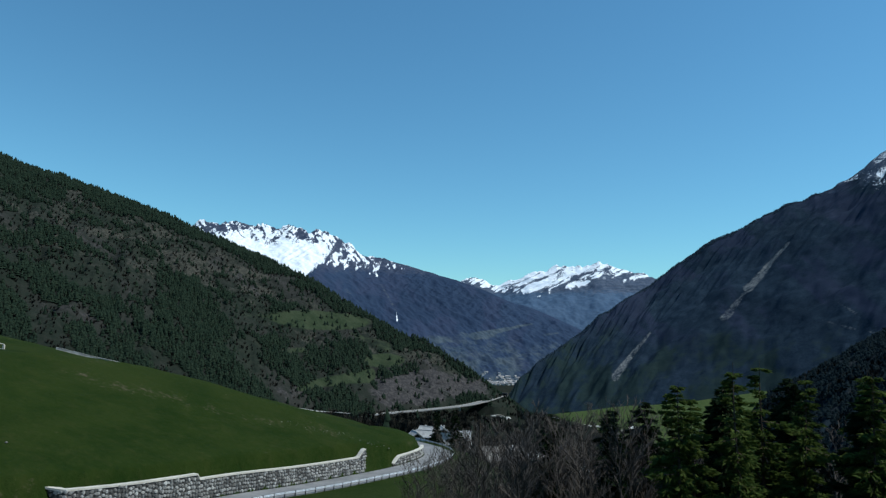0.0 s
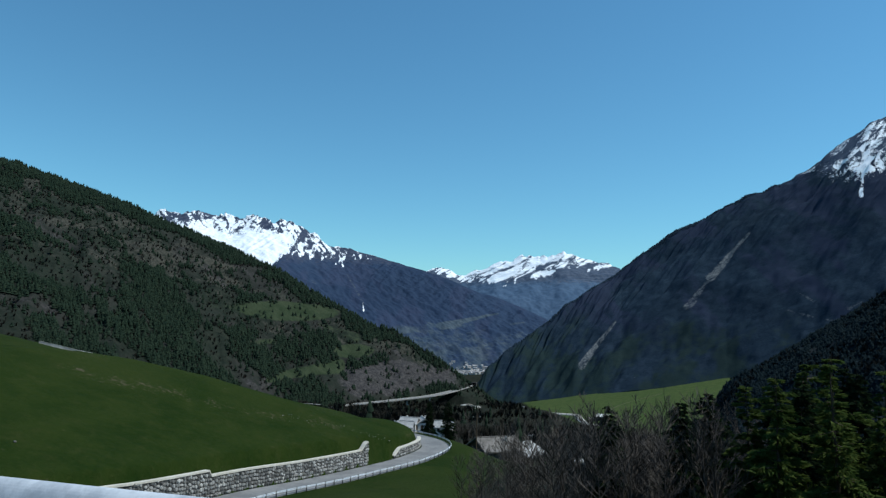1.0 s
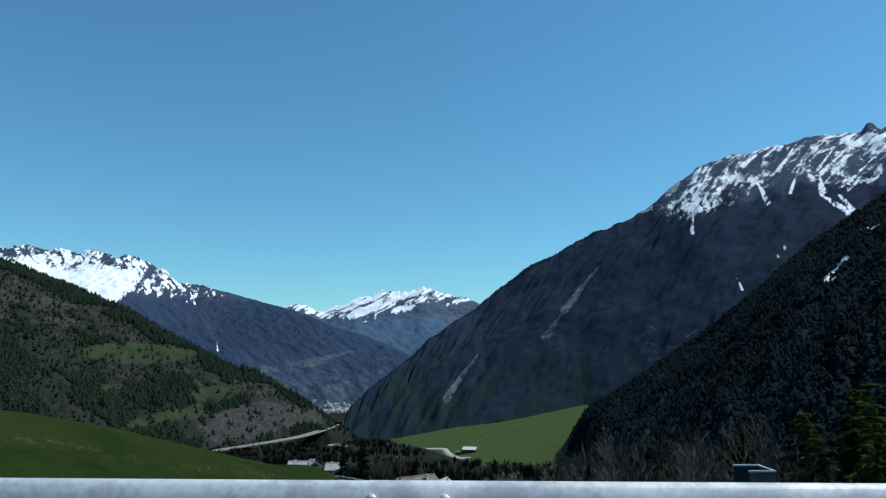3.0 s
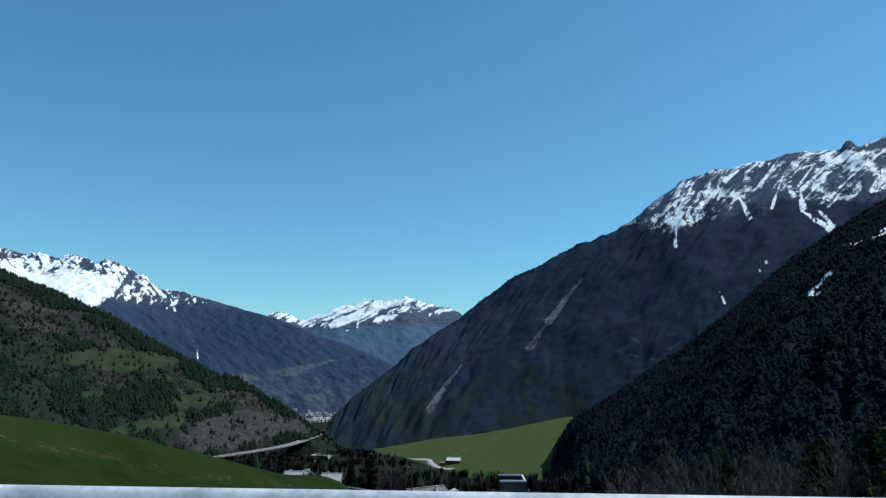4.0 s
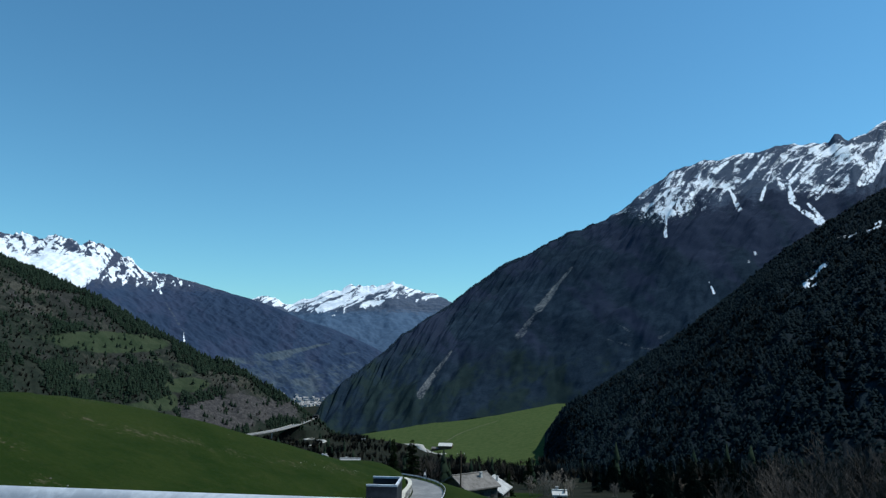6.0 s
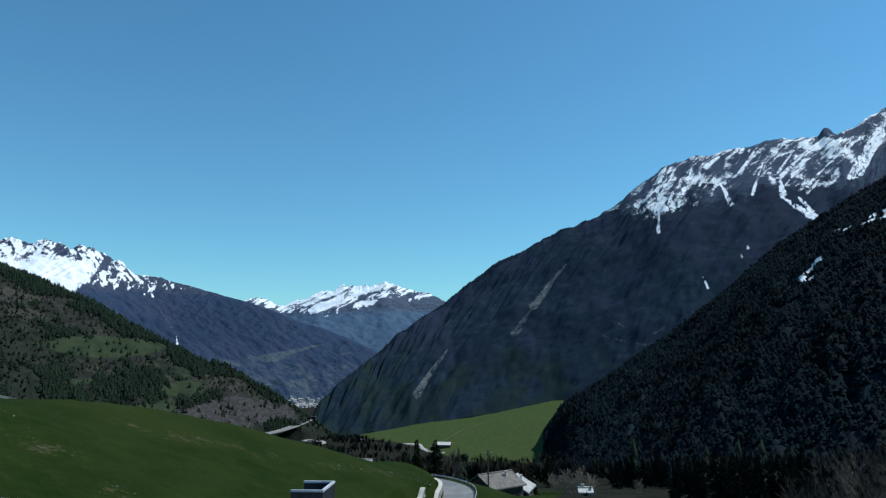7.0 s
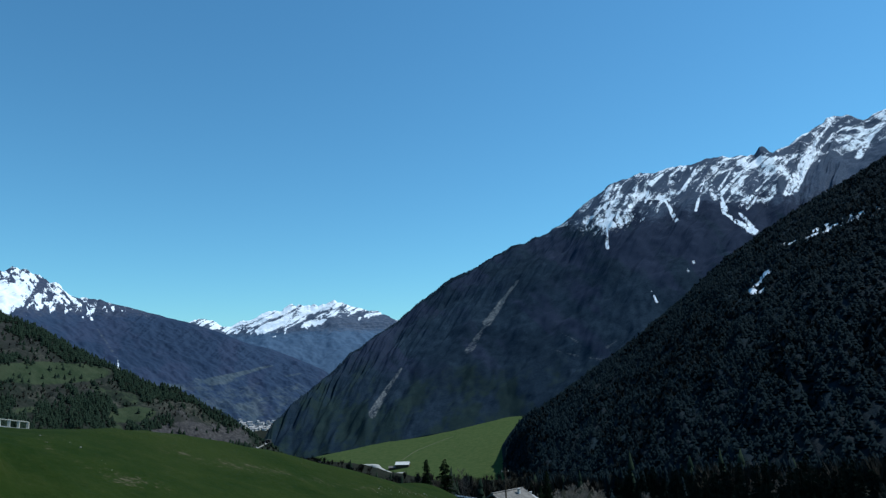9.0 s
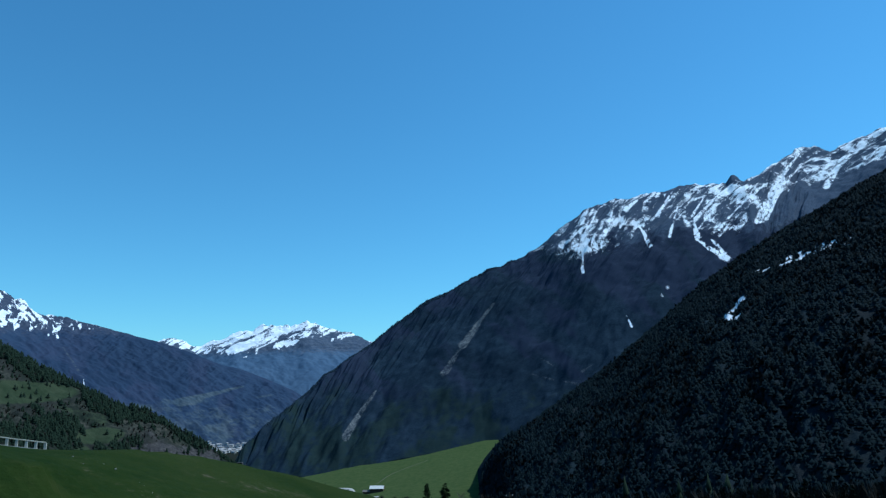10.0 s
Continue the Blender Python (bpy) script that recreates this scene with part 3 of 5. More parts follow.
def masks_slope(g):
    snow = 1.9 * spot(g, -42.95, 96, 0.6, 12) + 0.95 * np.exp(-((g["z"] - 144 + 2.0 * (g["az"] + 47.5)) / 9) ** 2 - ((g["az"] + 48.2) / 3.6) ** 4) + 1.5 * spot(g, -42.1, 77, 0.6, 7)
    return dict(snow=snow * (0.62 + 1.7 * fbm(g["u"] / 7, g["w"] / 9, 2)), rock=0.0, bare=0.35 + 1.2 * fbm(g["u"] / 40, g["w"] / 60, 93))


ground = build_ground()
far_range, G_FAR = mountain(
    "mountain_far", "distant snow-covered alpine range above forest tinted with painted blue haze",
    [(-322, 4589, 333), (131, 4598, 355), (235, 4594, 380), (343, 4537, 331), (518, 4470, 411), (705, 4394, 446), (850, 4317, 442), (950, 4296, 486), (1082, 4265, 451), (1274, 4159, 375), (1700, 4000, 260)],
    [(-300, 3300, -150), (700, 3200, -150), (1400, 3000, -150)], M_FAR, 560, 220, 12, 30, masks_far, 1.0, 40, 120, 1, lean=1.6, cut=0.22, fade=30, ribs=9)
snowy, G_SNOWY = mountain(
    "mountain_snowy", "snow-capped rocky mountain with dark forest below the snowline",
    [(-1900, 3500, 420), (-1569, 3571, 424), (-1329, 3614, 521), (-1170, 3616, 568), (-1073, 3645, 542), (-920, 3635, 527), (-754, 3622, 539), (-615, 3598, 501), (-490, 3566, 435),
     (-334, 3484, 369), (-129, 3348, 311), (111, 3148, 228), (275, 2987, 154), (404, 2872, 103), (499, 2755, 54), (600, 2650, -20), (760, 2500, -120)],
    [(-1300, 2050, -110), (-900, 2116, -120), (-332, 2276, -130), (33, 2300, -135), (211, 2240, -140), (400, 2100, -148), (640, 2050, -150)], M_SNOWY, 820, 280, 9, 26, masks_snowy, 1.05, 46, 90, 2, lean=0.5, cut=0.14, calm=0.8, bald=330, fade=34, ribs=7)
wooded, G_MID = mountain(
    "mountain_wooded", "wooded mountainside with pale clearings and a rocky spur",
    [(-1250, 950, 420), (-928, 1178, 341), (-796, 1212, 292), (-704, 1233, 265), (-612, 1259, 234), (-510, 1271, 201), (-447, 1274, 176), (-316, 1261, 124), (-229, 1249, 86), (-143, 1222, 35), (-81, 1197, 5),
     (-22, 1180, -14), (44, 1164, -53), (81, 1152, -82), (112, 1145, -105), (160, 1150, -140)],
    [(-560, 420, -20), (-358, 481, -36), (-339, 543, -48), (-286, 617, -62), (-214, 708, -88), (-146, 837, -104), (-60, 948, -108), (16, 1030, -108), (110, 1086, -106), (150, 1100, -145)], M_MID, 420, 130, 9, 10, masks_mid, 1.0, 6, 40, 3)
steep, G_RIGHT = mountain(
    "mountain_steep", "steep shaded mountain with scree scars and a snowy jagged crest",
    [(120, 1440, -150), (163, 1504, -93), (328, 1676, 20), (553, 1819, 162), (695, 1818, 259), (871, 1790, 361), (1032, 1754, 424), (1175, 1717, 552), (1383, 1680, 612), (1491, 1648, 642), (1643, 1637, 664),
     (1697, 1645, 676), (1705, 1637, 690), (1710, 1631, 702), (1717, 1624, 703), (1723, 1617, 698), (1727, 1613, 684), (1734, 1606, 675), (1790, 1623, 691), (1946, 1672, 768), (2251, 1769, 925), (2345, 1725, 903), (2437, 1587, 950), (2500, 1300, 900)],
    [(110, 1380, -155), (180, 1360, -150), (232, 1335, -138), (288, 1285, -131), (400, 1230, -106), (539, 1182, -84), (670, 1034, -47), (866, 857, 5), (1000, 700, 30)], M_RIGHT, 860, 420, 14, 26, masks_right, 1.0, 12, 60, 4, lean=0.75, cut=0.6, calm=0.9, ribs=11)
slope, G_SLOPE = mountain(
    "mountain_dark_slope", "forested slope with painted shade and thin snow patches",
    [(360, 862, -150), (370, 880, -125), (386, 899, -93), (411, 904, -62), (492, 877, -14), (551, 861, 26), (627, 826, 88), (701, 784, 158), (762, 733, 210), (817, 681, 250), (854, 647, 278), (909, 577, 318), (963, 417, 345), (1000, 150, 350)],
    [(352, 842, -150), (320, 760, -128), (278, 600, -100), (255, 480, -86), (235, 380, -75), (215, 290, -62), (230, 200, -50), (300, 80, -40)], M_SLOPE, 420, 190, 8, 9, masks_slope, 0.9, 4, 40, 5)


# ---- roads ----
def ribbon(name, line, left, right, lift, material, label, category, thick=0.25):
    """A road as a slab that follows a line, left and right being its offsets from it."""
    sd = side_of(line)
    top = np.array([0, 0, lift])
    rows = [line + sd * left + top - np.array([0, 0, thick]), line + sd * left + top, line + sd * right + top, line + sd * right + top - np.array([0, 0, thick])]
    me = mesh_of(name, np.concatenate(rows), grid_faces(len(line), 4), material, False)
    return tagged(new(name, me), label, category, kind="structure")


RAIL_X = (-150, -110, -67, -56.7, -50, -41, -37.8, -30, -24, -17, -14.2, -11, -7.6, 0, 40, 100)
RAIL_D = (1.6, 1.6, 1.65, 1.77, 1.65, 1.83, 2.03, 2.26, 2.2, 2.2, 1.98, 1.65, 1.3, 1.2, 1.2, 1.2)
RAIL_DROP = 0.36
ribbon("road_upper", UPPER, -5.2, 1.15, 0.03, M_ASPHALT, "grey asphalt mountain road along the steel barrier", "road")
ribbon("road_lower", LOWER, -2.6, 3.4, 0.02, M_PALEROAD, "pale sunlit asphalt road curving below the stone wall", "road")


def sweep(line, profile, closed=False):
    """A bmesh of a profile (offset to the right, height) carried along a line."""
    sd = side_of(line)
    rows = [line + sd * o + np.array([0, 0, h]) for o, h in profile]
    if closed:
        rows.append(rows[0])
    bm = bmesh.new()
    vs = [[bm.verts.new(p) for p in r] for r in (rows[:-1] if closed else rows)]
    n = len(vs)
    for i in range(n if closed else n - 1):
        for j in range(len(line) - 1):
            bm.faces.new((vs[i][j], vs[i][j + 1], vs[(i + 1) % n][j + 1], vs[(i + 1) % n][j]))
    if closed:
        bm.faces.new([r[0] for r in vs][::-1])
        bm.faces.new([r[-1] for r in vs])
    bmesh.ops.recalc_face_normals(bm, faces=bm.faces)
    return bm


def resample(line, step):
    arc = np.concatenate([[0], np.cumsum(np.linalg.norm(np.diff(line, axis=0), axis=1))])
    n = max(2, int(arc[-1] / step) + 1)
    at = np.arange(n) * step
    return np.stack([np.interp(at, arc, line[:, i]) for i in range(3)], 1)


# W-shaped beam seen from the road: (offset away from the road, height below its top edge)
BEAM = [(0.030, -0.004), (0.014, 0.000), (-0.004, -0.009), (-0.017, -0.025), (-0.027, -0.044), (-0.033, -0.064), (-0.028, -0.082), (0.010, -0.104), (0.044, -0.120), (0.050, -0.155), (0.044, -0.190),
        (0.010, -0.210), (-0.026, -0.236), (-0.034, -0.260), (-0.030, -0.286), (-0.016, -0.302), (0.030, -0.310)]
BEAM_FINE = [(o, h) for o, h, _ in curve_points([(o, h, 0.0) for o, h in BEAM], 0.006)]
BEAM_LOOP = BEAM_FINE + [(o + 0.004, h - 0.003) for o, h in reversed(BEAM_FINE)]


# post steel coloured dark in place of the shade inside its open section
M_POST_SHADE = mat_plain("painted_shade_steel", (0.022, 0.026, 0.032), (0.05, 0.055, 0.065), 12.0, 0.6, 0.3, 0.05, 0.002)


def bolt(bm, at, out, radius=0.017):
    """A domed bolt head at a place, facing out."""
    made = bmesh.ops.create_uvsphere(bm, u_segments=10, v_segments=6, radius=radius)["verts"]
    bmesh.ops.scale(bm, vec=(1, 0.7, 1), verts=made)
    bmesh.ops.rotate(bm, verts=made, matrix=Matrix.Rotation(math.atan2(out[1], out[0]) - math.pi / 2, 3, "Z"))
    bmesh.ops.translate(bm, vec=at, verts=made)


def upper_barrier():
    line = UPPER[(UPPER[:, 0] > -150) & (UPPER[:, 0] < 60)]
    off = np.interp(line[:, 0], RAIL_X, RAIL_D)
    top = line + side_of(line) * off[:, None] + np.array([0, 0, EYE_HEIGHT - RAIL_DROP])
    top = resample(curve_points(top, 0.5), 0.5)
    rail = thing("guard_rail", pose(0, 0, 0), "galvanised steel guard rail with bolted beams along the road edge", "guard rail")
    sd = side_of(top)
    def spot_at(x):
        """Place on the beam's top line, course and side where it passes x."""
        i = int(np.clip(np.searchsorted(-top[:, 0], -x), 1, len(top) - 2))
        f = (x - top[i - 1, 0]) / (top[i, 0] - top[i - 1, 0])
        c = top[i] - top[i - 1]
        return top[i - 1] * (1 - f) + top[i] * f, c / np.linalg.norm(c), sd[i]

    cuts = [57.0 - 4.05 * k for k in range(48)]
    for k, (xa, xb) in enumerate(zip(cuts[:-1], cuts[1:])):
        xs = np.linspace(xa + 0.0, xb - 0.28, 8)
        lap = (k % 2) * 0.006
        seg = np.array([spot_at(x)[0] - spot_at(x)[2] * lap for x in xs])
        part("beam", sweep(seg, BEAM_LOOP, True), M_GALV, rail)
        p, course, out = spot_at(xa)
        for step in (0.06, 0.28):
            for h in (-0.046, -0.264):
                bm = bmesh.new()
                bolt(bm, tuple(p + course * step - out * (0.038 + lap) + np.array([0, 0, h])), tuple(-out))
                part("bolt", bm, M_GALV, rail)
    posts = [-8.25 + 2.75 * k for k in range(1, 20)] + [-8.30, -11.14, -13.75, -16.50, -19.08, -21.60, -24.15, -26.52, -28.86, -31.30] + [-33.50 - 2.285 * k for k in range(3)] + [-40.35 - 2.235 * k for k in range(42)]
    for x in posts:
        p, course, out = spot_at(x)
        ang = math.atan2(course[1], course[0])
        # open C-shaped post behind the beam, its web on the near side of the course
        prof = [(-0.040, 0.0), (0.040, 0.0), (0.040, 0.005), (-0.035, 0.005), (-0.035, 0.125), (0.040, 0.125), (0.040, 0.13), (-0.040, 0.13)]
        z0 = 0.030 if x < -4 else -0.02
        put = Matrix.Translation(p + out * 0.032) @ Matrix.Rotation(ang, 4, "Z")
        bm = bmesh.new()
        ring = [[bm.verts.new((a, -b, h)) for a, b in prof] for h in (-1.25, z0)]
        for q in range(len(prof)):
            bm.faces.new((ring[0][q], ring[0][(q + 1) % len(prof)], ring[1][(q + 1) % len(prof)], ring[1][q]))
        for cap in ring:
            bm.faces.new(cap)
        bmesh.ops.transform(bm, matrix=put, verts=bm.verts)
        bmesh.ops.recalc_face_normals(bm, faces=bm.faces)
        post = part("post", bm, M_POST_SHADE, rail, "steel post with shade painted dark")
        # strips of brighter steel along the top edges, standing in for sun glint
        rim = bmesh.new()
        for size, at in (((0.082, 0.006, 0.005), (0, -0.0025, z0)), ((0.082, 0.006, 0.005), (0, -0.1275, z0)), ((0.006, 0.12, 0.005), (-0.0375, -0.065, z0))):
            box(size, at, bm=rim)
        bmesh.ops.transform(rim, matrix=put, verts=rim.verts)
        part("post_highlight", rim, M_GALV, post, "bright steel strip as a painted sunlit edge")
    return rail


upper_barrier()


def lower_barrier():
    ok = (LOWER[:, 1] > 70) & (LOWER[:, 1] < 215)
    line = LOWER[ok & (LOWER[:, 0] < 30)]
    top = resample(line - side_of(line) * 2.85 + np.array([0, 0, 0.72]), 0.75)
    rail = thing("guard_rail", pose(0, 0, 0), "pale steel guard rail on short posts beside the lower road", "guard rail")
    for i in range(0, len(top) - 3, 3):
        part("beam", sweep(top[i:i + 4], [(-0.04, 0), (-0.07, -0.06), (0.0, -0.12), (-0.07, -0.19), (-0.04, -0.25), (0.02, -0.25), (0.02, 0)], True), M_GALV, rail)
        part("post", box((0.14, 0.14, 1.0), tuple(top[i] + np.array([0, 0, -0.42])), 0.0), M_MORTAR, rail, "dark steel post")


lower_barrier()


# ---- forests, too many to count ----
def cone_tree(sides, tiers, rng):
    """A small conifer of stacked ragged cones, one metre high: verts and triangles."""
    vs, fs = [], []
    for k in range(tiers):
        z0, z1 = 0.08 + 0.78 * k / tiers, min(1.0, 0.08 + 0.78 * k / tiers + 0.95 / tiers + 0.12)
        r = 0.20 * (1 - 0.8 * k / tiers)
        b = len(vs)
        for s in range(sides):
            a = 2 * math.pi * (s + 0.5 * k) / sides
            rr = r * rng.uniform(0.65, 1.25)
            vs.append((rr * math.cos(a), rr * math.sin(a), z0 + rng.uniform(-0.05, 0.04)))
        vs.append((rng.uniform(-0.01, 0.01), rng.uniform(-0.01, 0.01), z1 if k < tiers - 1 else 1.0))
        fs += [(b + s, b + (s + 1) % sides, b + sides) for s in range(sides)]
    return np.array(vs), np.array(fs)


def bare_tree(rng, twigs=16):
    """A small leafless crown of thin upward twigs, one metre high."""
    vs, fs = [], []
    for k in range(twigs):
        a, lean = rng.uniform(0, 6.283), rng.uniform(0.04, 0.34)
        z0, z1 = rng.uniform(0.05, 0.45), rng.uniform(0.6, 1.0)
        w = rng.uniform(0.012, 0.03)
        x, y = lean * math.cos(a), lean * math.sin(a)
        b = len(vs)
        vs += [(x * 0.2 - w, y * 0.2, z0), (x * 0.2 + w, y * 0.2 + w, z0), (x, y, z1), (x * 0.7, y * 0.7 + 0.07, z1 * 0.95), (x * 0.75 + 0.07, y * 0.7, z1 * 0.9)]
        fs += [(b, b + 1, b + 2), (b, b + 1, b + 3), (b + 1, b, b + 4)]
    return np.array(vs), np.array(fs)


RNG = random.Random(11)
ROCKS = []
CONES = [cone_tree(6, 3, RNG) for _ in range(6)]
CONES_SMALL = [cone_tree(6, 2, RNG) for _ in range(5)]
CONES_TALL = [cone_tree(9, 6, RNG) for _ in range(6)]
BARES = [bare_tree(RNG) for _ in range(6)]


def forest(name, label, places, heights, templates, material, seed, spread=1.0):
    """One mesh of many small trees at the places (n, 3)."""
    rng = np.random.default_rng(seed)
    vs, fs, base = [], [], 0
    pick = rng.integers(0, len(templates), len(places))
    turn = rng.uniform(0, 6.283, len(places))
    wide = rng.uniform(0.8, 1.25, len(places)) * spread
    for k, (tv, tf) in enumerate(templates):
        idx = np.nonzero(pick == k)[0]
        if not len(idx):
            continue
        h, c, s = heights[idx][:, None], np.cos(turn[idx])[:, None], np.sin(turn[idx])[:, None]
        x = (tv[:, 0] * c - tv[:, 1] * s) * h * wide[idx][:, None] + places[idx, 0][:, None]
        y = (tv[:, 0] * s + tv[:, 1] * c) * h * wide[idx][:, None] + places[idx, 1][:, None]
        z = tv[:, 2] * h + places[idx, 2][:, None] - 0.03 * h
        vs.append(np.stack([x, y, z], -1).reshape(-1, 3))
        fs.append((tf[None] + (np.arange(len(idx)) * len(tv))[:, None, None] + base).reshape(-1, 3))
        base += len(idx) * len(tv)
    me = mesh_of(name, np.concatenate(vs), np.concatenate(fs), material, templates is not ROCKS)
    return tagged(new(name, me), label, "forest", kind="stuff")


def on_mountain(g, count, seed, keep):
    """Random places on a mountain's face where keep(row, col) is likely."""
    rng = np.random.default_rng(seed)
    P = g["P"]
    nv, nu = P.shape[:2]
    a = np.linalg.norm(np.cross(P[1:, :-1] - P[:-1, :-1], P[:-1, 1:] - P[:-1, :-1]), axis=-1) * keep[:-1, :-1]
    cell = rng.choice(a.size, count, p=(a / a.sum()).ravel())
    i, j = cell // (nu - 1), cell % (nu - 1)
    fu, fv = rng.random(count)[:, None], rng.random(count)[:, None]
    return (P[i, j] * (1 - fu) + P[i, j + 1] * fu) * (1 - fv) + (P[i + 1, j] * (1 - fu) + P[i + 1, j + 1] * fu) * fv


def grow(g, seed):
    return fbm(g["u"] / 60, g["w"] / 80, seed) + 0.5


rng = np.random.default_rng(5)
open_land = np.clip(1.0 - 1.7 * G_MID["grass"] - 1.1 * G_MID["rock"], 0, 1)
k = G_MID["dense"]
pl = on_mountain(G_MID, 34000, 1, np.maximum(k, 0.035))
forest("conifer_forest", "dark conifers scattered over the wooded mountainside", pl, rng.uniform(4, 9, len(pl)), CONES, M_CONIFER, 1, 1.8)
pl = on_mountain(G_MID, 9000, 2, np.maximum(open_land, 0.01))
forest("leafless_forest", "leafless brown trees over the wooded mountainside", pl, rng.uniform(3, 6.5, len(pl)), BARES, M_BARE, 2, 1.4)
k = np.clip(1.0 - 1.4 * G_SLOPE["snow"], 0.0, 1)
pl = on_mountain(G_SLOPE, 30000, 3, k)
forest("conifer_forest", "dense conifers in painted shade on the slope", pl, rng.uniform(2.4, 6.0, len(pl)), CONES, M_CONIFER_SHADE, 3, 2.7)
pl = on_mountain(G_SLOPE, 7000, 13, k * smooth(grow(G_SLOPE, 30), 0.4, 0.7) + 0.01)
forest("leafless_forest", "brown leafless larches among conifers on the shaded slope", pl, rng.uniform(4, 8, len(pl)), BARES, M_BARE_SHADE, 13, 1.4)
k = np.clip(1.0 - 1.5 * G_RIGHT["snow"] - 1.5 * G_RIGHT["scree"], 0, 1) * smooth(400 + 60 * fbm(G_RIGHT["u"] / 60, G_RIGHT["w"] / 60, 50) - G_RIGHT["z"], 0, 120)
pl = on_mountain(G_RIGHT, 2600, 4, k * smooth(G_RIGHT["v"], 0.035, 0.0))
forest("conifer_forest", "dark conifers along the skyline of the steep mountain", pl, rng.uniform(1.6, 4, len(pl)), CONES_SMALL, M_CONIFER_HAZE, 4, 2.6)

def valley_places(count, seed, box_, keep):
    r = np.random.default_rng(seed)
    x, y = r.uniform(box_[0], box_[1], count), r.uniform(box_[2], box_[3], count)
    m = keep(x, y)
    x, y = x[m], y[m]
    return np.stack([x, y, land(x, y)], 1)


def in_valley_wood(x, y):
    d2, _, s2 = near_line(x, y, LOWER)
    meadow = ((x > 200) & (y > 690)) | ((x > 150) & (y > 660)) | ((x > 52) & (x < 100) & (y > 880) & (y < 1085))
    return ((y > 225) | (x > 45 + 0.1 * y)) & ~meadow & (d2 > 10) & (fbm(x / 50, y / 50, 12) > -0.18) & (x > -160) & (x < 330) & ~((x > -12) & (x < 16) & (y > 232) & (y < 300)) & ~((s2 > 0) & (y < 260))


pl = valley_places(5200, 7, (-160, 330, 130, 1250), in_valley_wood)
forest("leafless_forest", "leafless brown woods on the valley floor", pl, rng.uniform(5, 11, len(pl)), BARES, M_BARE, 7, 1.3)
pl = valley_places(420, 8, (-160, 330, 170, 1400), lambda x, y: in_valley_wood(x, y) & (fbm(x / 80, y / 80, 19) > 0.0))
forest("conifer_forest", "scattered dark conifers on the valley floor", pl, rng.uniform(7, 15, len(pl)), CONES, M_CONIFER, 8)


def in_near_wood(x, y):
    """The dark wood between the meadow road and the shaded slope."""
    d, a = np.hypot(x + 57, y - 19), np.degrees(np.arctan2(x + 57, y - 19))
    return ((a > 33) & (d > 222)) | ((a > 41) & (d > 215)) | ((a > 33.5) & (d > 330)) | ((a > 36) & (d > 235)) | ((a > 28) & (d > 470) & (y < 800)) | ((a > 26.4) & (d > 700) & (y < 850))


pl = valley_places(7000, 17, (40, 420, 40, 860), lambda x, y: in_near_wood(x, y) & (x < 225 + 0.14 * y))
forest("conifer_forest", "dense conifers in painted shade at the foot of the slope", pl, rng.uniform(5, 10, len(pl)), CONES_TALL, M_CONIFER_SHADE, 17)
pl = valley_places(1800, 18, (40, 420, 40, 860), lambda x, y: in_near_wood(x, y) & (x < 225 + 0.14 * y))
forest("leafless_forest", "grey leafless trees at the foot of the shaded slope", pl, rng.uniform(5, 9, len(pl)), BARES, M_BARE_SHADE, 18, 1.2)


# ---- highway, tunnel and valley roads ----
HIGHWAY = curve_points([(-420, 720, -112), (-230, 830, -108), (-114, 893, -105), (-65, 932, -103.5), (-30, 958, -102), (27, 1002, -98.8), (60, 1053, -96.8), (84, 1105, -94.8), (97, 1134, -93.5)], 8.0)


def highway():
    road = thing("highway", pose(0, 0, 0), "pale concrete highway viaduct running into a tunnel", "road", kind="structure")
    part("deck", sweep(HIGHWAY, [(-5.5, 0.0), (-5.5, -0.9), (5.5, -0.9), (5.5, 0.0)], True), M_PALEROAD, road)
    for o in (-5.6, 5.4):
        part("parapet", sweep(HIGHWAY, [(o, 0.0), (o, 0.7), (o + 0.25, 0.7), (o + 0.25, 0.0)], True), M_CONCRETE, road, "pale concrete parapet")
    for p in HIGHWAY[4:-14:5]:
        h = p[2] - float(land(p[0], p[1]))
        if h > 3:
            part("pier", box((2.4, 2.4, h + 2), (p[0], p[1], p[2] - 0.9 - h / 2), 0.15), M_CONCRETE, road, "square concrete bridge pier")


def tunnel_portal():
    t = thing("tunnel_portal", pose(101, 1134, -94.5, rz=-22) @ Matrix.Scale(0.66, 4), "concrete tunnel portal with a dark opening in the hillside", "tunnel", kind="structure")
    bm = bmesh.new()
    outer = [(-6.6, 0), (-6.6, 7.9), (6.6, 7.9), (6.6, 0)]
    arch = [(5.2 * math.cos(a), 2.2 + 5.0 * math.sin(a)) for a in np.linspace(0, math.pi, 13)]
    inner = [(5.2, 0)] + arch + [(-5.2, 0)]
    for y in (0.0,):
        vo, vi = [bm.verts.new((x, y, z)) for x, z in outer], [bm.verts.new((x, y, z)) for x, z in inner]
        ring = [vo[3], *vi[:8], vo[2]], [vo[2], *vi[7:9], vo[1]], [vo[1], *vi[8:], vo[0]]
        for loop in ring:
            bm.faces.new(loop)
    ext = bmesh.ops.extrude_face_region(bm, geom=list(bm.faces))
    bmesh.ops.translate(bm, vec=(0, 7, 0), verts=[v for v in ext["geom"] if isinstance(v, bmesh.types.BMVert)])
    bmesh.ops.recalc_face_normals(bm, faces=bm.faces)
    part("portal_wall", bm, M_MORTAR, t)
    # near-black slab closes the bore, painted shade instead of a deep tunnel
    part("tunnel_shade", box((10.6, 1.0, 8), (0, 6, 3.5)), M_DARK, t, "dark slab standing in for the shade inside the tunnel")


highway()
tunnel_portal()


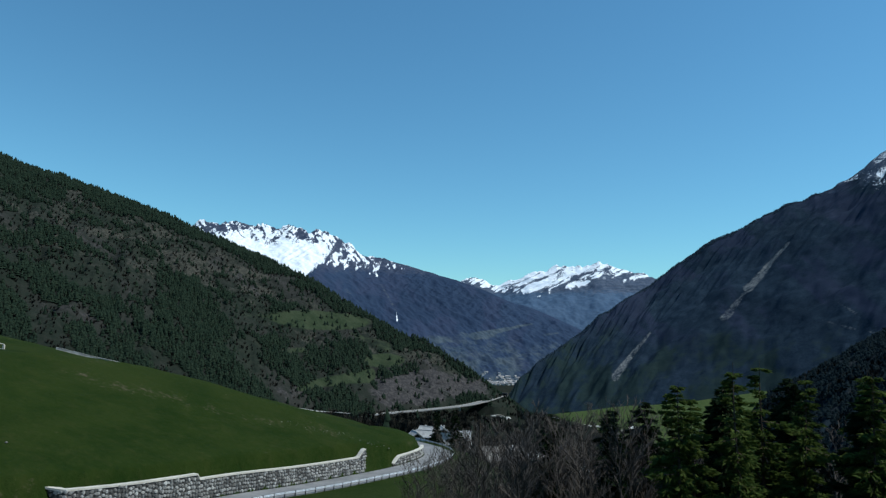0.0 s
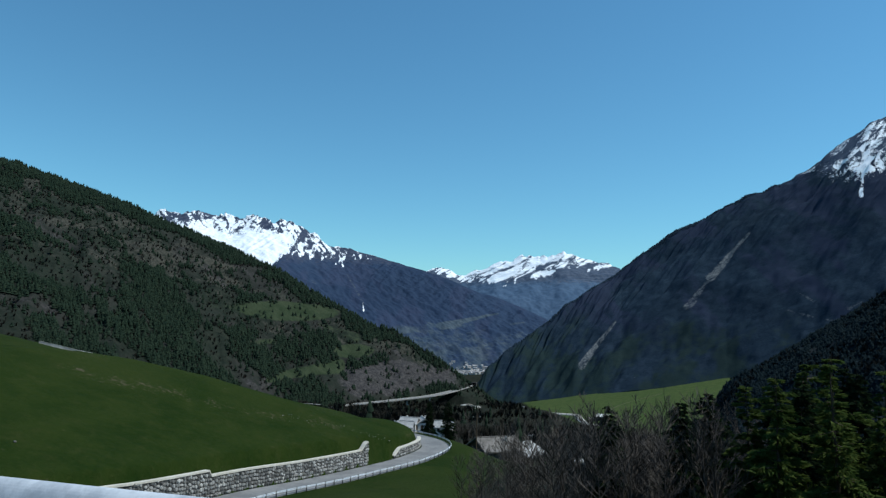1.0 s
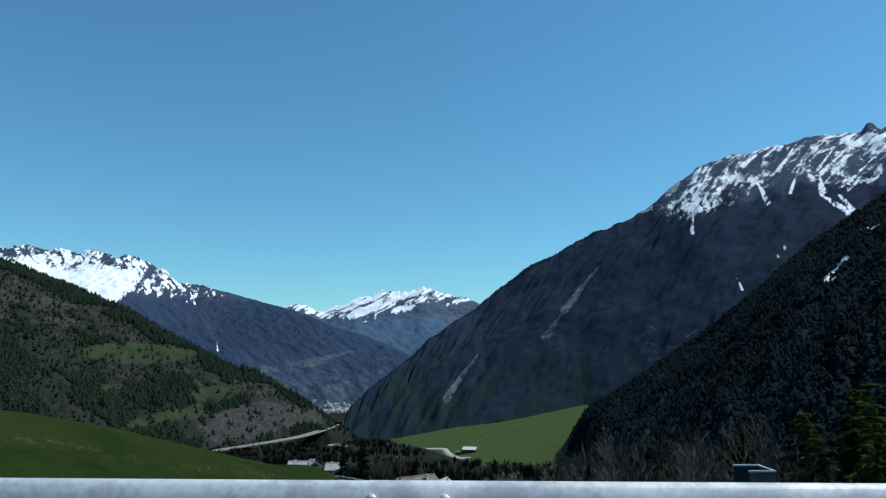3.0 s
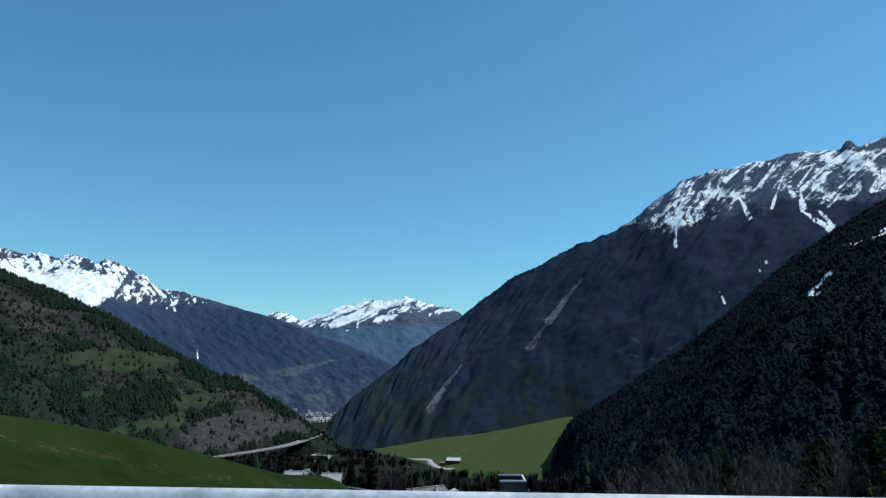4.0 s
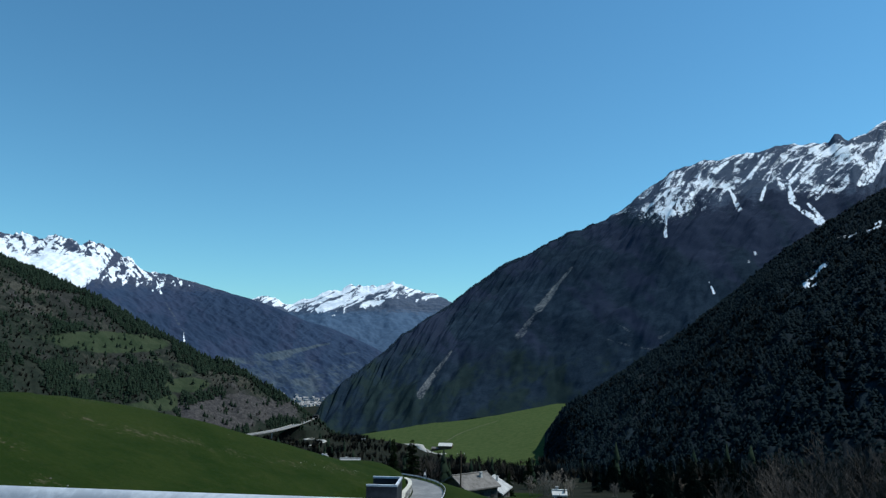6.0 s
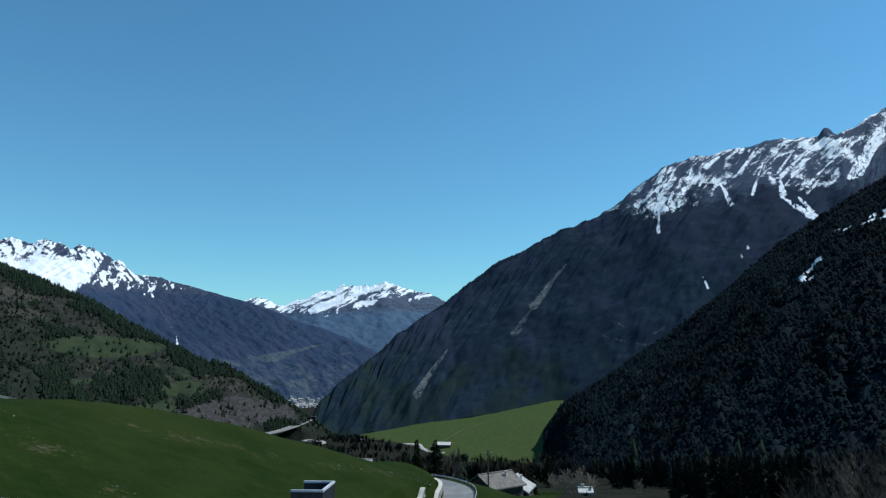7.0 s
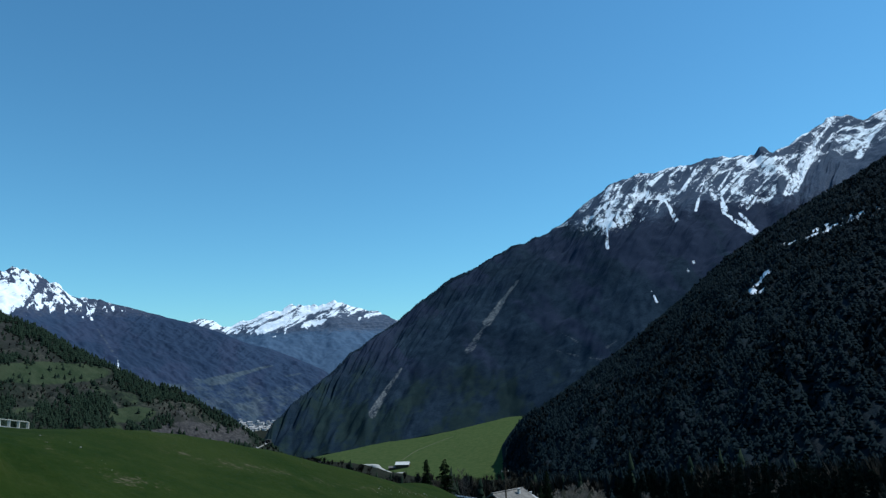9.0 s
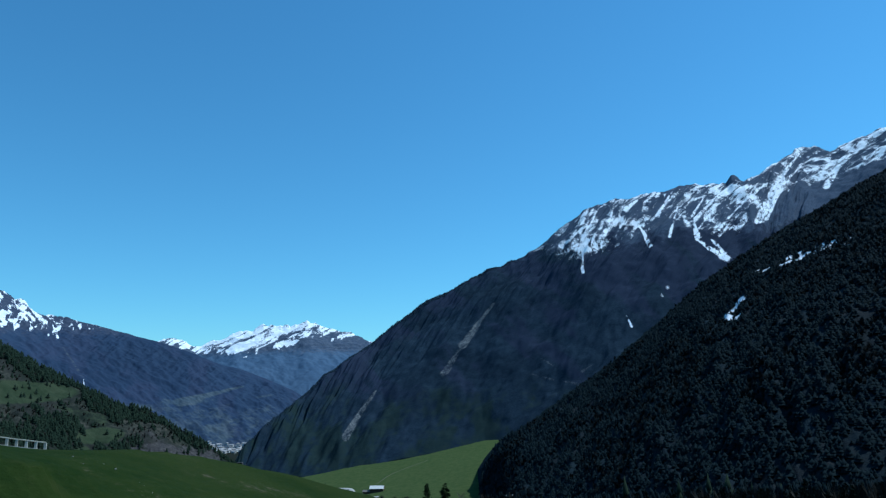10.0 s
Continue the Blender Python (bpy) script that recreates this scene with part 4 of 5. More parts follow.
def draped(name, points, half, material, label, lift=0.15, category="road"):
    """A narrow way laid on the ground."""
    line = resample(curve_points([(x, y, 0) for x, y in points], 2.0), 2.0)
    sd = side_of(line)
    rows = []
    for o in np.linspace(-half, half, 3):
        r = line + sd * o
        r[:, 2] = land(r[:, 0], r[:, 1]) + lift
        rows.append(r)
    skirt = [rows[0] - np.array([0, 0, 0.5]), *rows, rows[-1] - np.array([0, 0, 0.5])]
    me = mesh_of(name, np.concatenate(skirt), grid_faces(len(line), 5), material, True)
    return tagged(new(name, me), label, category, kind="structure")


M_GRAVEL = mat_plain("pale_gravel", (0.27, 0.26, 0.235), (0.42, 0.41, 0.38), 0.5, 0.95)
M_EARTH = mat_plain("trodden_grass", (0.075, 0.085, 0.042), (0.11, 0.112, 0.06), 0.5, 0.95)
draped("road_valley", [(60, 860), (84, 915), (90, 955), (86, 995), (76, 1035), (92, 1075)], 3.5, M_GRAVEL, "pale curving side road on the valley floor", 0.8)
draped("road_farm", [(300, 800), (276, 850), (268, 890), (258, 950), (257, 985), (262, 1015)], 2.6, M_GRAVEL, "pale farm road crossing the green meadow", 0.4)
draped("yard_farm", [(228, 1180), (240, 1158), (262, 1118), (259, 1075), (262, 1030), (276, 1012)], 5.0, M_GRAVEL, "pale gravel farmyard in front of the chalet", 0.35, "yard")
draped("path_meadow", [(300, 1092), (348, 1138), (420, 1165)], 0.8, M_EARTH, "thin dry path across the meadow", 0.3, "path")
draped("road_upper_valley", [(-330, 760), (-230, 790), (-165, 800), (-100, 803)], 4.0, M_GRAVEL, "pale road cut across the wooded mountain foot", 6.0)


# ---- houses ----
def gable_house(m, width, length, eaves, rise, label, group="", roof_material=None, wall_material=None, overhang=0.6, chimney=True, windows=2, name="house", category="house"):
    """A house with its ridge along its own y axis, standing at m on its base."""
    h = thing(name, m, label, category, group)
    w, l = width / 2, length / 2
    bm = solid([(-w, -l, -2.5), (w, -l, -2.5), (w, -l, eaves), (0, -l, eaves + rise), (-w, -l, eaves), (-w, l, -2.5), (w, l, -2.5), (w, l, eaves), (0, l, eaves + rise), (-w, l, eaves)],
               [(0, 1, 2, 3, 4), (9, 8, 7, 6, 5), (0, 5, 6, 1), (1, 6, 7, 2), (4, 9, 5, 0), (2, 7, 8, 3), (3, 8, 9, 4)])
    part("wall", bm, wall_material or M_PLASTER, h)
    k = rise / w
    ow, ol, t = w + overhang, l + overhang, 0.28
    for s in (-1, 1):
        pts = [(0, -ol, eaves + rise + 0.06), (s * ow, -ol, eaves - overhang * k + 0.06), (s * ow, ol, eaves - overhang * k + 0.06), (0, ol, eaves + rise + 0.06)]
        pts += [(x, y, z + t) for x, y, z in pts]
        part("roof_slope", solid(pts, [(0, 1, 2, 3), (7, 6, 5, 4), (0, 4, 5, 1), (1, 5, 6, 2), (2, 6, 7, 3), (3, 7, 4, 0)]), roof_material or M_SLATE, h)
    part("ridge", box((0.5, 2 * ol, 0.22), (0, 0, eaves + rise + 0.36), 0.04), roof_material or M_SLATE, h)
    if chimney:
        c = part("chimney", box((0.55, 0.55, 1.2), (w * 0.35, l * 0.45, eaves + rise * 0.8 + 0.4), 0.03), M_PLASTER, h, "pale plastered chimney")
        part("chimney_cap", box((0.72, 0.72, 0.1), (w * 0.35, l * 0.45, eaves + rise * 0.8 + 1.05), 0.02), M_SLATE, c)
    for s in (-1, 1):
        for i in range(windows):
            y = -l + length * (i + 0.5) / windows
            f = part("window", box((0.14, 1.1, 1.3), (s * (w + 0.02), y, eaves * 0.55), 0.02), M_TIMBER, h, "small window in a dark frame")
            part("pane", box((0.06, 0.85, 1.05), (s * (w + 0.085), y, eaves * 0.55)), M_DARK, f)
    part("door", box((1.1, 0.14, 2.1), (-w * 0.4, -l - 0.03, 1.05), 0.02), M_TIMBER, h, "dark timber door")
    part("gable_board", solid([(-w * 0.7, -l - 0.04, eaves + rise * 0.12), (w * 0.7, -l - 0.04, eaves + rise * 0.12), (0, -l - 0.04, eaves + rise * 0.82), (-w * 0.7, -l + 0.05, eaves + rise * 0.12), (w * 0.7, -l + 0.05, eaves + rise * 0.12), (0, -l + 0.05, eaves + rise * 0.82)],
                                 [(0, 1, 2), (5, 4, 3), (0, 3, 4, 1), (1, 4, 5, 2), (2, 5, 3, 0)]), M_TIMBER, h, "dark vertical gable boards")
    return h


def ground_at(x, y):
    return float(land(x, y))


M_STONE_MIX = mat_foliage("mixed_wall_stone", (0.10, 0.10, 0.095), (0.54, 0.53, 0.50))
# darker copy of the spruce needles, the wood's shade put into the colour
M_SPRUCE_SHADE = mat_foliage("painted_shade_spruce", (0.012, 0.021, 0.017), (0.024, 0.036, 0.026))
M_OLDROOF = mat_plain("weathered_brown_slab_roof", (0.11, 0.10, 0.09), (0.22, 0.20, 0.18), 0.7, 0.9)
gable_house(pose(21.3, 173.0, -32.2, rz=-34.5), 7.6, 9.5, 2.1, 2.1, "stone farmhouse with a pale stone-slab roof by the road bend", wall_material=M_MORTAR)
gable_house(pose(14.3, 167.6, -31.4, rz=-68), 8.5, 9.5, 3.4, 2.2, "low barn with a weathered brown slab roof beside the farmhouse", roof_material=M_OLDROOF, wall_material=M_MORTAR, windows=3, name="barn", category="barn")
for x, y, z, rz, w, l in ((-10.0, 284, -43.2, 20, 5, 6), (-5.0, 303, -43.6, 70, 6, 7), (0.8, 305, -43.8, 10, 6, 7), (9.0, 293, -43.6, 75, 5, 7), (-6.5, 294, -44.0, 80, 4.5, 5.5)):
    gable_house(pose(x, y, z, rz=rz), w, l, 2.6, 2.0, "old stone house with a pale slab roof in the hamlet", "houses of the hamlet")
chalet = gable_house(pose(287, 1048, ground_at(287, 1048), rz=62), 14, 20, 4.0, 3.4, "dark timber farm chalet with a white roof on the meadow", roof_material=M_PLASTER, wall_material=M_TIMBER, windows=4)
gable_house(pose(272, 1052, ground_at(272, 1052), rz=62), 8, 10, 2.6, 1.8, "small dark shed beside the farm chalet", roof_material=M_OLDROOF, wall_material=M_TIMBER, name="shed", category="shed", chimney=False, windows=1)
gable_house(pose(196, 1218, ground_at(196, 1218), rz=30), 8, 11, 4, 3, "white house far down the valley", windows=2)
gable_house(pose(61, 372, ground_at(61, 372), rz=50), 6, 8, 2.6, 2.0, "pale-roofed stone hut among leafless woods", "huts in the woods", windows=1)
gable_house(pose(80, 484, ground_at(80, 484), rz=15), 7, 9, 3, 2.2, "pale-roofed stone hut among leafless woods", "huts in the woods", windows=1)
gable_house(pose(33.0, 160, ground_at(33.0, 160), rz=70), 1.5, 2.2, 1.0, 0.5, "low hut with a white roof beside the dark woods", roof_material=M_PLASTER, wall_material=M_PLASTER, windows=1, name="hut", category="hut")

# the village in the bottom of the valley: three houses, then copies
M_VILLROOF = mat_plain("grey_village_roof", (0.20, 0.19, 0.19), (0.42, 0.40, 0.39), 0.05, 0.85)
V_LABEL, V_GROUP = "pale village house with a grey roof on the valley floor", "houses of the valley village"


def village_house(m, w, l, e):
    h = thing("village_house", m, V_LABEL, "house", V_GROUP)
    a, b = w / 2, l / 2
    part("wall", box((w, l, e + 6), (0, 0, e / 2 - 3)), M_PLASTER, h)
    r = e + w * 0.3
    part("roof", solid([(-a - 0.8, -b - 0.8, e), (a + 0.8, -b - 0.8, e), (0, -b - 0.8, r), (-a - 0.8, b + 0.8, e), (a + 0.8, b + 0.8, e), (0, b + 0.8, r)], [(0, 1, 2), (5, 4, 3), (0, 3, 4, 1), (1, 4, 5, 2), (2, 5, 3, 0)]), M_VILLROOF, h)
    return h


vr = random.Random(23)
protos = []
face = (G_SNOWY["az"] < -3.2) & (G_SNOWY["az"] > -7.6) & (G_SNOWY["v"] > 0.925)
rows, cols = np.nonzero(face)
for k in range(130):
    i = vr.randrange(len(rows))
    x, y, z = G_SNOWY["P"][rows[i], cols[i]]
    if k % 4:
        y = 2130 + vr.uniform(0, 130)
        x = y * vr.uniform(0.062, 0.122)
        z = ground_at(x, y)
    m = pose(x, y, z, rz=vr.uniform(0, 180))
    if k < 3:
        protos.append(village_house(m, (6, 7, 9)[k], (7, 10, 15)[k], (3.2, 4, 5)[k]))
    else:
        copy_thing(protos[vr.choice((0, 0, 1, 1, 2))], m)


def crest_fence():
    """A low pale stone wall with fence posts and rails along the hill crest."""
    line = resample(curve_points([(-100, 111, 0), (-92, 113.5, 0), (-82, 117, 0), (-73.5, 120, 0)], 1.0), 1.0)
    line[:, 2] = land(line[:, 0], line[:, 1])
    f = thing("balustrade", pose(0, 0, 0), "pale stone balustrade on a low wall along the hill crest", "balustrade")
    part("low_wall", sweep(line, [(-0.6, -0.6), (-0.5, 0.05), (0.25, 0.05), (0.3, -0.6)], True), M_STONE, f, "low pale dry-stone wall")
    for p in line:
        part("post", box((0.30, 0.30, 0.9), (p[0], p[1], p[2] + 0.35), 0.03), M_COPING, f)
    verge = resample(curve_points([(-86, 157, 0), (-78, 160.5, 0), (-70, 163, 0)], 1.0), 1.0)
    verge[:, 2] = land(verge[:, 0], verge[:, 1])
    w = thing("low_wall", pose(0, 0, 0), "short low pale dry-stone wall on the hill crest", "wall")
    part("masonry", sweep(verge, [(-0.3, -0.4), (-0.25, 0.45), (0.25, 0.45), (0.3, -0.4)], True), M_STONE, w)
    part("cap", sweep(verge, [(-0.3, 0.452), (-0.3, 0.55), (0.3, 0.55), (0.3, 0.452)], True), M_STONE, w)
    part("rail", sweep(line + np.array([0, 0, 0.86]), [(-0.2, -0.06), (-0.2, 0.06), (0.2, 0.06), (0.2, -0.06)], True), M_COPING, f)


crest_fence()


def utility_pole(m):
    p = thing("utility_pole", m, "tall dark wooden utility pole beside the road bend", "pole")
    bm = bmesh.new()
    bmesh.ops.create_cone(bm, cap_ends=True, segments=10, radius1=0.19, radius2=0.12, depth=13, matrix=Matrix.Translation((0, 0, 5.5)))
    part("pole", bm, M_TIMBER, p)
    part("crossarm", box((1.8, 0.12, 0.14), (0, 0.05, 11.2), 0.01), M_TIMBER, p)
    for x in (-0.75, 0.0, 0.75):
        bm = bmesh.new()
        bmesh.ops.create_cone(bm, cap_ends=True, segments=8, radius1=0.07, radius2=0.05, depth=0.24, matrix=Matrix.Translation((x, 0.05, 11.4)))
        part("insulator", bm, M_PLASTER, p, "small white insulator")


utility_pole(pose(8.8, 157.6, -31.1))


# ---- stone walls by the lower road ----
def wall_line(y0, y1):
    course = resample(LOWER[LOWER[:, 1] < 170], 0.25)
    line = course + side_of(course) * 3.75
    return resample(line[(line[:, 1] >= y0) & (line[:, 1] <= y1)], 0.5)


def stone_wall(line, tops, label):
    """A retaining wall on a line; tops gives its height above the line at each point."""
    wall = thing("stone_wall", pose(0, 0, 0), label, "retaining wall")
    sd = side_of(line)
    tops = np.asarray(tops)
    rows = [line - np.array([0, 0, 1.0]), line + np.array([0, 0, 1.0]) * tops[:, None], line + sd * 0.55 + np.array([0, 0, 1.0]) * tops[:, None], line + sd * 0.55 - np.array([0, 0, 1.0])]
    n = len(line)
    faces = grid_faces(n, 4)
    core = mesh_of("wall_core", np.concatenate(rows), faces, M_MORTAR)
    ob = new("wall_core", core)
    ob.parent = wall
    cop = [line + sd * o + np.array([0, 0, 1.0]) * (tops[:, None] + h) for o, h in ((-0.14, 0.0), (-0.14, 0.22), (0.62, 0.22), (0.62, 0.0), (-0.14, 0.0))]
    ob = new("coping", mesh_of("coping", np.concatenate(cop), grid_faces(n, 5), M_COPING))
    ob.parent = wall
    return wall, line, sd, tops


line_a = wall_line(78, 130.0)
y = line_a[:, 1]
tops_a = np.where(y < 95.5, 3.3 + 0.0 * y, 2.6) + 1.3 * smooth(y, 128.0, 129.6)
line_b = wall_line(137.5, 156)
tops_b = 0.25 + 1.25 * smooth(line_b[:, 1], 137.5, 140.5)
WALLS = [stone_wall(line_a, tops_a, "long stone retaining wall with pale coping beside the lower road"),
         stone_wall(line_b, tops_b, "short stone retaining wall with pale coping at the road bend")]


# ---- near trees ----
def limb(verts, faces, a, b, r0, r1, sides=5):
    """Adds a tapered limb between two places."""
    a, b = Vector(a), Vector(b)
    d = (b - a).normalized()
    u = d.orthogonal().normalized()
    w = d.cross(u)
    base = len(verts)
    for p, r in ((a, r0), (b, r1)):
        for k in range(sides):
            t = 2 * math.pi * k / sides
            verts.append(tuple(p + (u * math.cos(t) + w * math.sin(t)) * r))
    for k in range(sides):
        n = (k + 1) % sides
        faces.append((base + k, base + n, base + sides + n))
        faces.append((base + k, base + sides + n, base + sides + k))


def tuft(verts, faces, p, d, size, rnd):
    """A small spray of needles: two crossed slim triangles."""
    d = Vector(d).normalized()
    for _ in range(2):
        s = Vector((rnd.uniform(-1, 1), rnd.uniform(-1, 1), rnd.uniform(-0.6, 0.6))).cross(d)
        s = s.normalized() * size * rnd.uniform(0.22, 0.4)
        base = len(verts)
        verts += [tuple(Vector(p) - s), tuple(Vector(p) + s), tuple(Vector(p) + d * size * rnd.uniform(0.8, 1.3))]
        faces.append((base, base + 1, base + 2))


def conifer(name, m, height, spread, seed, needles, label, airy=0.0, droop=0.25):
    """A spruce or larch with whorls of drooping branches and needle sprays."""
    rnd = random.Random(seed)
    tv, tf, nv, nf = [], [], [], []
    bends = [(0.15 * math.sin(k * 0.7 + seed), 0.15 * math.cos(k * 0.5 + seed)) for k in range(9)]
    pts = [(bends[k][0] * k / 8, bends[k][1] * k / 8, -0.8 + (height + 0.8) * k / 8) for k in range(9)]
    for k in range(8):
        limb(tv, tf, pts[k], pts[k + 1], height * 0.014 * (1 - k / 8.3), height * 0.014 * (1 - (k + 1) / 8.3), 7)
    z = height * 0.08
    while z < height * 0.985:
        f = z / height
        r = spread * (1 - f) ** 0.75 * rnd.uniform(0.6, 1.15) + 0.15
        for k in range(rnd.randint(4, 6)):
            if rnd.random() < airy:
                continue
            a = rnd.uniform(0, 2 * math.pi)
            rr = r * rnd.uniform(0.45, 1.2) * (1 + 0.3 * math.sin(2 * a + 5 * f + seed))
            out = Vector((math.cos(a), math.sin(a), 0))
            i = min(7, int(f * 8))
            q = Vector(pts[i]).lerp(Vector(pts[i + 1]), f * 8 - i if f * 8 - i < 1 else 1)
            q.z = z
            tip = q + out * rr + Vector((0, 0, -droop * rr + rnd.uniform(-0.1, 0.15) * rr))
            limb(tv, tf, q, tip, 0.02 + 0.012 * rr, 0.006, 3)
            n = int(10 + rr * 16)
            for j in range(n):
                t = (j + rnd.random()) / n
                p = q.lerp(tip, 0.12 + 0.9 * t)
                side = out.cross(Vector((0, 0, 1))) * rnd.uniform(-1, 1)
                p = p + side * rr * 0.30 * (1 - 0.6 * t) + Vector((0, 0, rnd.uniform(-0.12, 0.05) * rr))
                tuft(nv, nf, p, out * 0.7 + side * 0.8 + Vector((0, 0, rnd.uniform(-0.6, 0.3))), 0.24 + 0.07 * rr, rnd)
        z += height * rnd.uniform(0.014, 0.034)
    tree = thing(name, m, label, "tree")
    for pn, v, f, mt in (("trunk", tv, tf, M_BARK), ("crown", nv, nf, needles)):
        ob = new(pn, mesh_of(pn, v, f, mt))
        ob.parent = tree
    return tree


M_PALETWIG = mat_plain("pale_tan_twigs", (0.22, 0.185, 0.145), (0.36, 0.31, 0.255), 2.0, 0.9, local=True)


def leafless(name, m, height, seed, label, stems=1, bark=None):
    """A bare broadleaf tree or coppice, limbs forking down to fine twigs."""
    rnd = random.Random(seed)
    tv, tf, cv, cf = [], [], [], []

    for s in range(stems):
        bushy = stems > 4
        lean = Vector((rnd.uniform(-1, 1), rnd.uniform(-1, 1), 0)) * (0.30 if bushy else 0.05)
        foot = Vector((rnd.uniform(-0.7, 0.7), rnd.uniform(-0.7, 0.7), -0.5)) if stems > 1 else Vector((0, 0, -0.5))
        tall = height * (1.0 if s == 0 else rnd.uniform(0.65, 0.95))
        spine = [foot + (lean + Vector((0, 0, 1))) * tall * k / 8 + Vector((rnd.uniform(-1, 1), rnd.uniform(-1, 1), 0)) * 0.012 * height * (k > 0) for k in range(9)]
        for k in range(8):
            limb(tv, tf, spine[k], spine[k + 1], tall * 0.010 * (1 - k / 8.6), tall * 0.010 * (1 - (k + 1) / 8.6), 6)
        for _ in range(14 if bushy else 26):
            f = 0.22 + 0.76 * rnd.random() ** 0.8
            i = min(7, int(f * 8))
            q = spine[i].lerp(spine[i + 1], f * 8 - i)
            turn = rnd.uniform(0, 2 * math.pi)
            d = Vector((math.cos(turn), math.sin(turn), rnd.uniform(0.7, 1.6))).normalized()
            reach = tall * (0.09 + 0.20 * (1 - f) ** 0.6) * rnd.uniform(0.7, 1.2)
            limb(cv, cf, q, q + d * reach, tall * 0.004 * (1.15 - f), 0.008, 3)
            for _ in range(6):
                p = q + d * reach * rnd.uniform(0.25, 1.0)
                e = (d + Vector((rnd.uniform(-1, 1), rnd.uniform(-1, 1), rnd.uniform(0, 0.8))) * 0.7).normalized()
                run = reach * rnd.uniform(0.25, 0.55)
                limb(cv, cf, p, p + e * run, 0.017, 0.008, 3)
                for _ in range(2):
                    o = p + e * run * rnd.uniform(0.4, 1.0)
                    g = (e + Vector((rnd.uniform(-1, 1), rnd.uniform(-1, 1), rnd.uniform(0, 0.6))) * 0.7).normalized()
                    limb(cv, cf, o, o + g * run * 0.6, 0.012, 0.006, 3)
    top = max(v[2] for v in cv)
    k = height / top
    tree = thing(name, m, label, "tree")
    for pn, v, f, mt in (("trunk", tv, tf, bark or M_TWIG), ("twig_crown", cv, cf, bark or M_TWIG)):
        ob = new(pn, mesh_of(pn, np.array(v) * k, f, mt))
        ob.parent = tree
    return tree


def standing(x, y, top, turn=0.0):
    z = ground_at(x, y)
    return pose(x, y, z, rz=turn), top - z


SPRUCE = "dark green spruce with drooping branches on the slope below"
LARCH = "fresh bright green larch on the slope below the road"
m, h = standing(8.3, 54.2, -5.4)
spruces = [conifer("spruce_tree", m, h, 2.4, 3, M_SPRUCE, SPRUCE)]
m, h = standing(14.5, 51.0, -4.0)
spruces.append(conifer("spruce_tree", m, h, 2.7, 4, M_SPRUCE, SPRUCE))
m, h = standing(14.7, 45.4, -3.2)
larches = [conifer("larch_tree", m, h, 2.6, 5, M_LARCH, LARCH, 0.4, 0.1)]
m, h = standing(20.5, 45.6, -0.9)
larches.append(conifer("larch_tree", m, h, 3.1, 6, M_LARCH, LARCH, 0.4, 0.1))
PROTO_H = {"d0": (conifer("spruce_tree", standing(75, 140, -20)[0], 10.0, 2.3, 8, M_SPRUCE_SHADE, "spruce in painted shade in the dense wood at the slope foot"), 10.0), "s0": (spruces[0], standing(8.3, 54.2, -5.4)[1]), "s1": (spruces[1], standing(14.5, 51.0, -4.0)[1]), "l0": (larches[0], standing(14.7, 45.4, -3.2)[1]), "l1": (larches[1], standing(20.5, 45.6, -0.9)[1])}


def again(key, x, y, top, turn, wide=1.0):
    """Another tree of a kind, scaled to reach the given top."""
    src, h0 = PROTO_H[key]
    m, h = standing(x, y, top, turn)
    made = copy_thing(src, m)
    made.scale = (h / h0 * wide, h / h0 * wide, h / h0)
    return made


for key, x, y, top, turn in (("s1", 11.4, 47.9, -4.4, 40), ("l0", 18.1, 44.7, -1.7, 80), ("s0", 23.8, 48.2, -2.2, 10), ("l1", 21.6, 42.5, -1.5, 130), ("s0", 14.6, 52.9, -6.0, 200), ("l0", 14.1, 40.0, -3.1, 250),
                             ("l1", 15.6, 37.6, -1.0, 300), ("s1", 17.0, 43.0, -2.4, 100), ("l0", 12.6, 37.9, -2.2, 20), ("s0", 27.0, 45.0, -1.8, 60), ("s1", 25.5, 52.0, -2.0, 150), ("l1", 29.5, 49.0, -1.5, 220),
                             ("s1", 20.0, 52.0, -3.6, 320), ("s0", 18.3, 56.5, -6.6, 270), ("s1", 9.5, 60.5, -9.0, 90), ("l0", 24.5, 40.5, -1.5, 33), ("s0", 30.5, 42.0, -1.0, 77), ("s1", 34.0, 50.0, -2.0, 12), ("l0", 33.0, 45.5, -1.2, 190),
                             ("s1", -0.9, 179.0, -18.6, 50), ("s0", 3.9, 179.0, -18.7, 140), ("s0", 27.5, 176.0, -26.5, 45), ("s1", 46.0, 205.0, -27.5, 110), ("s0", 60.0, 240.0, -36.0, 5)):
    again(key, x, y, top, turn)
wr = random.Random(91)
count = 0
while count < 330:
    d, a = wr.uniform(122, 262), math.radians(wr.uniform(34, 70))
    x, y = -57 + d * math.sin(a), 19 + d * math.cos(a)
    if d > 205 or math.degrees(a) > 39.5:
        z = ground_at(x, y)
        again("d0", x, y, z + wr.uniform(4.5, 9), wr.uniform(0, 360), 1.0)
        count += 1
BARE = "tall leafless grey-brown broadleaf tree on the slope"
m, h = standing(4.8, 58.2, -6.3)
bare_a = (leafless("leafless_tree", m, h, 31, BARE), h)
m, h = standing(5.9, 55.9, -6.6)
bare_b = (leafless("leafless_tree", m, h, 32, BARE, 3), h)
m, h = standing(11.4, 56.4, -7.7)
bare_c = (leafless("leafless_tree", m, h, 37, BARE, 2), h)
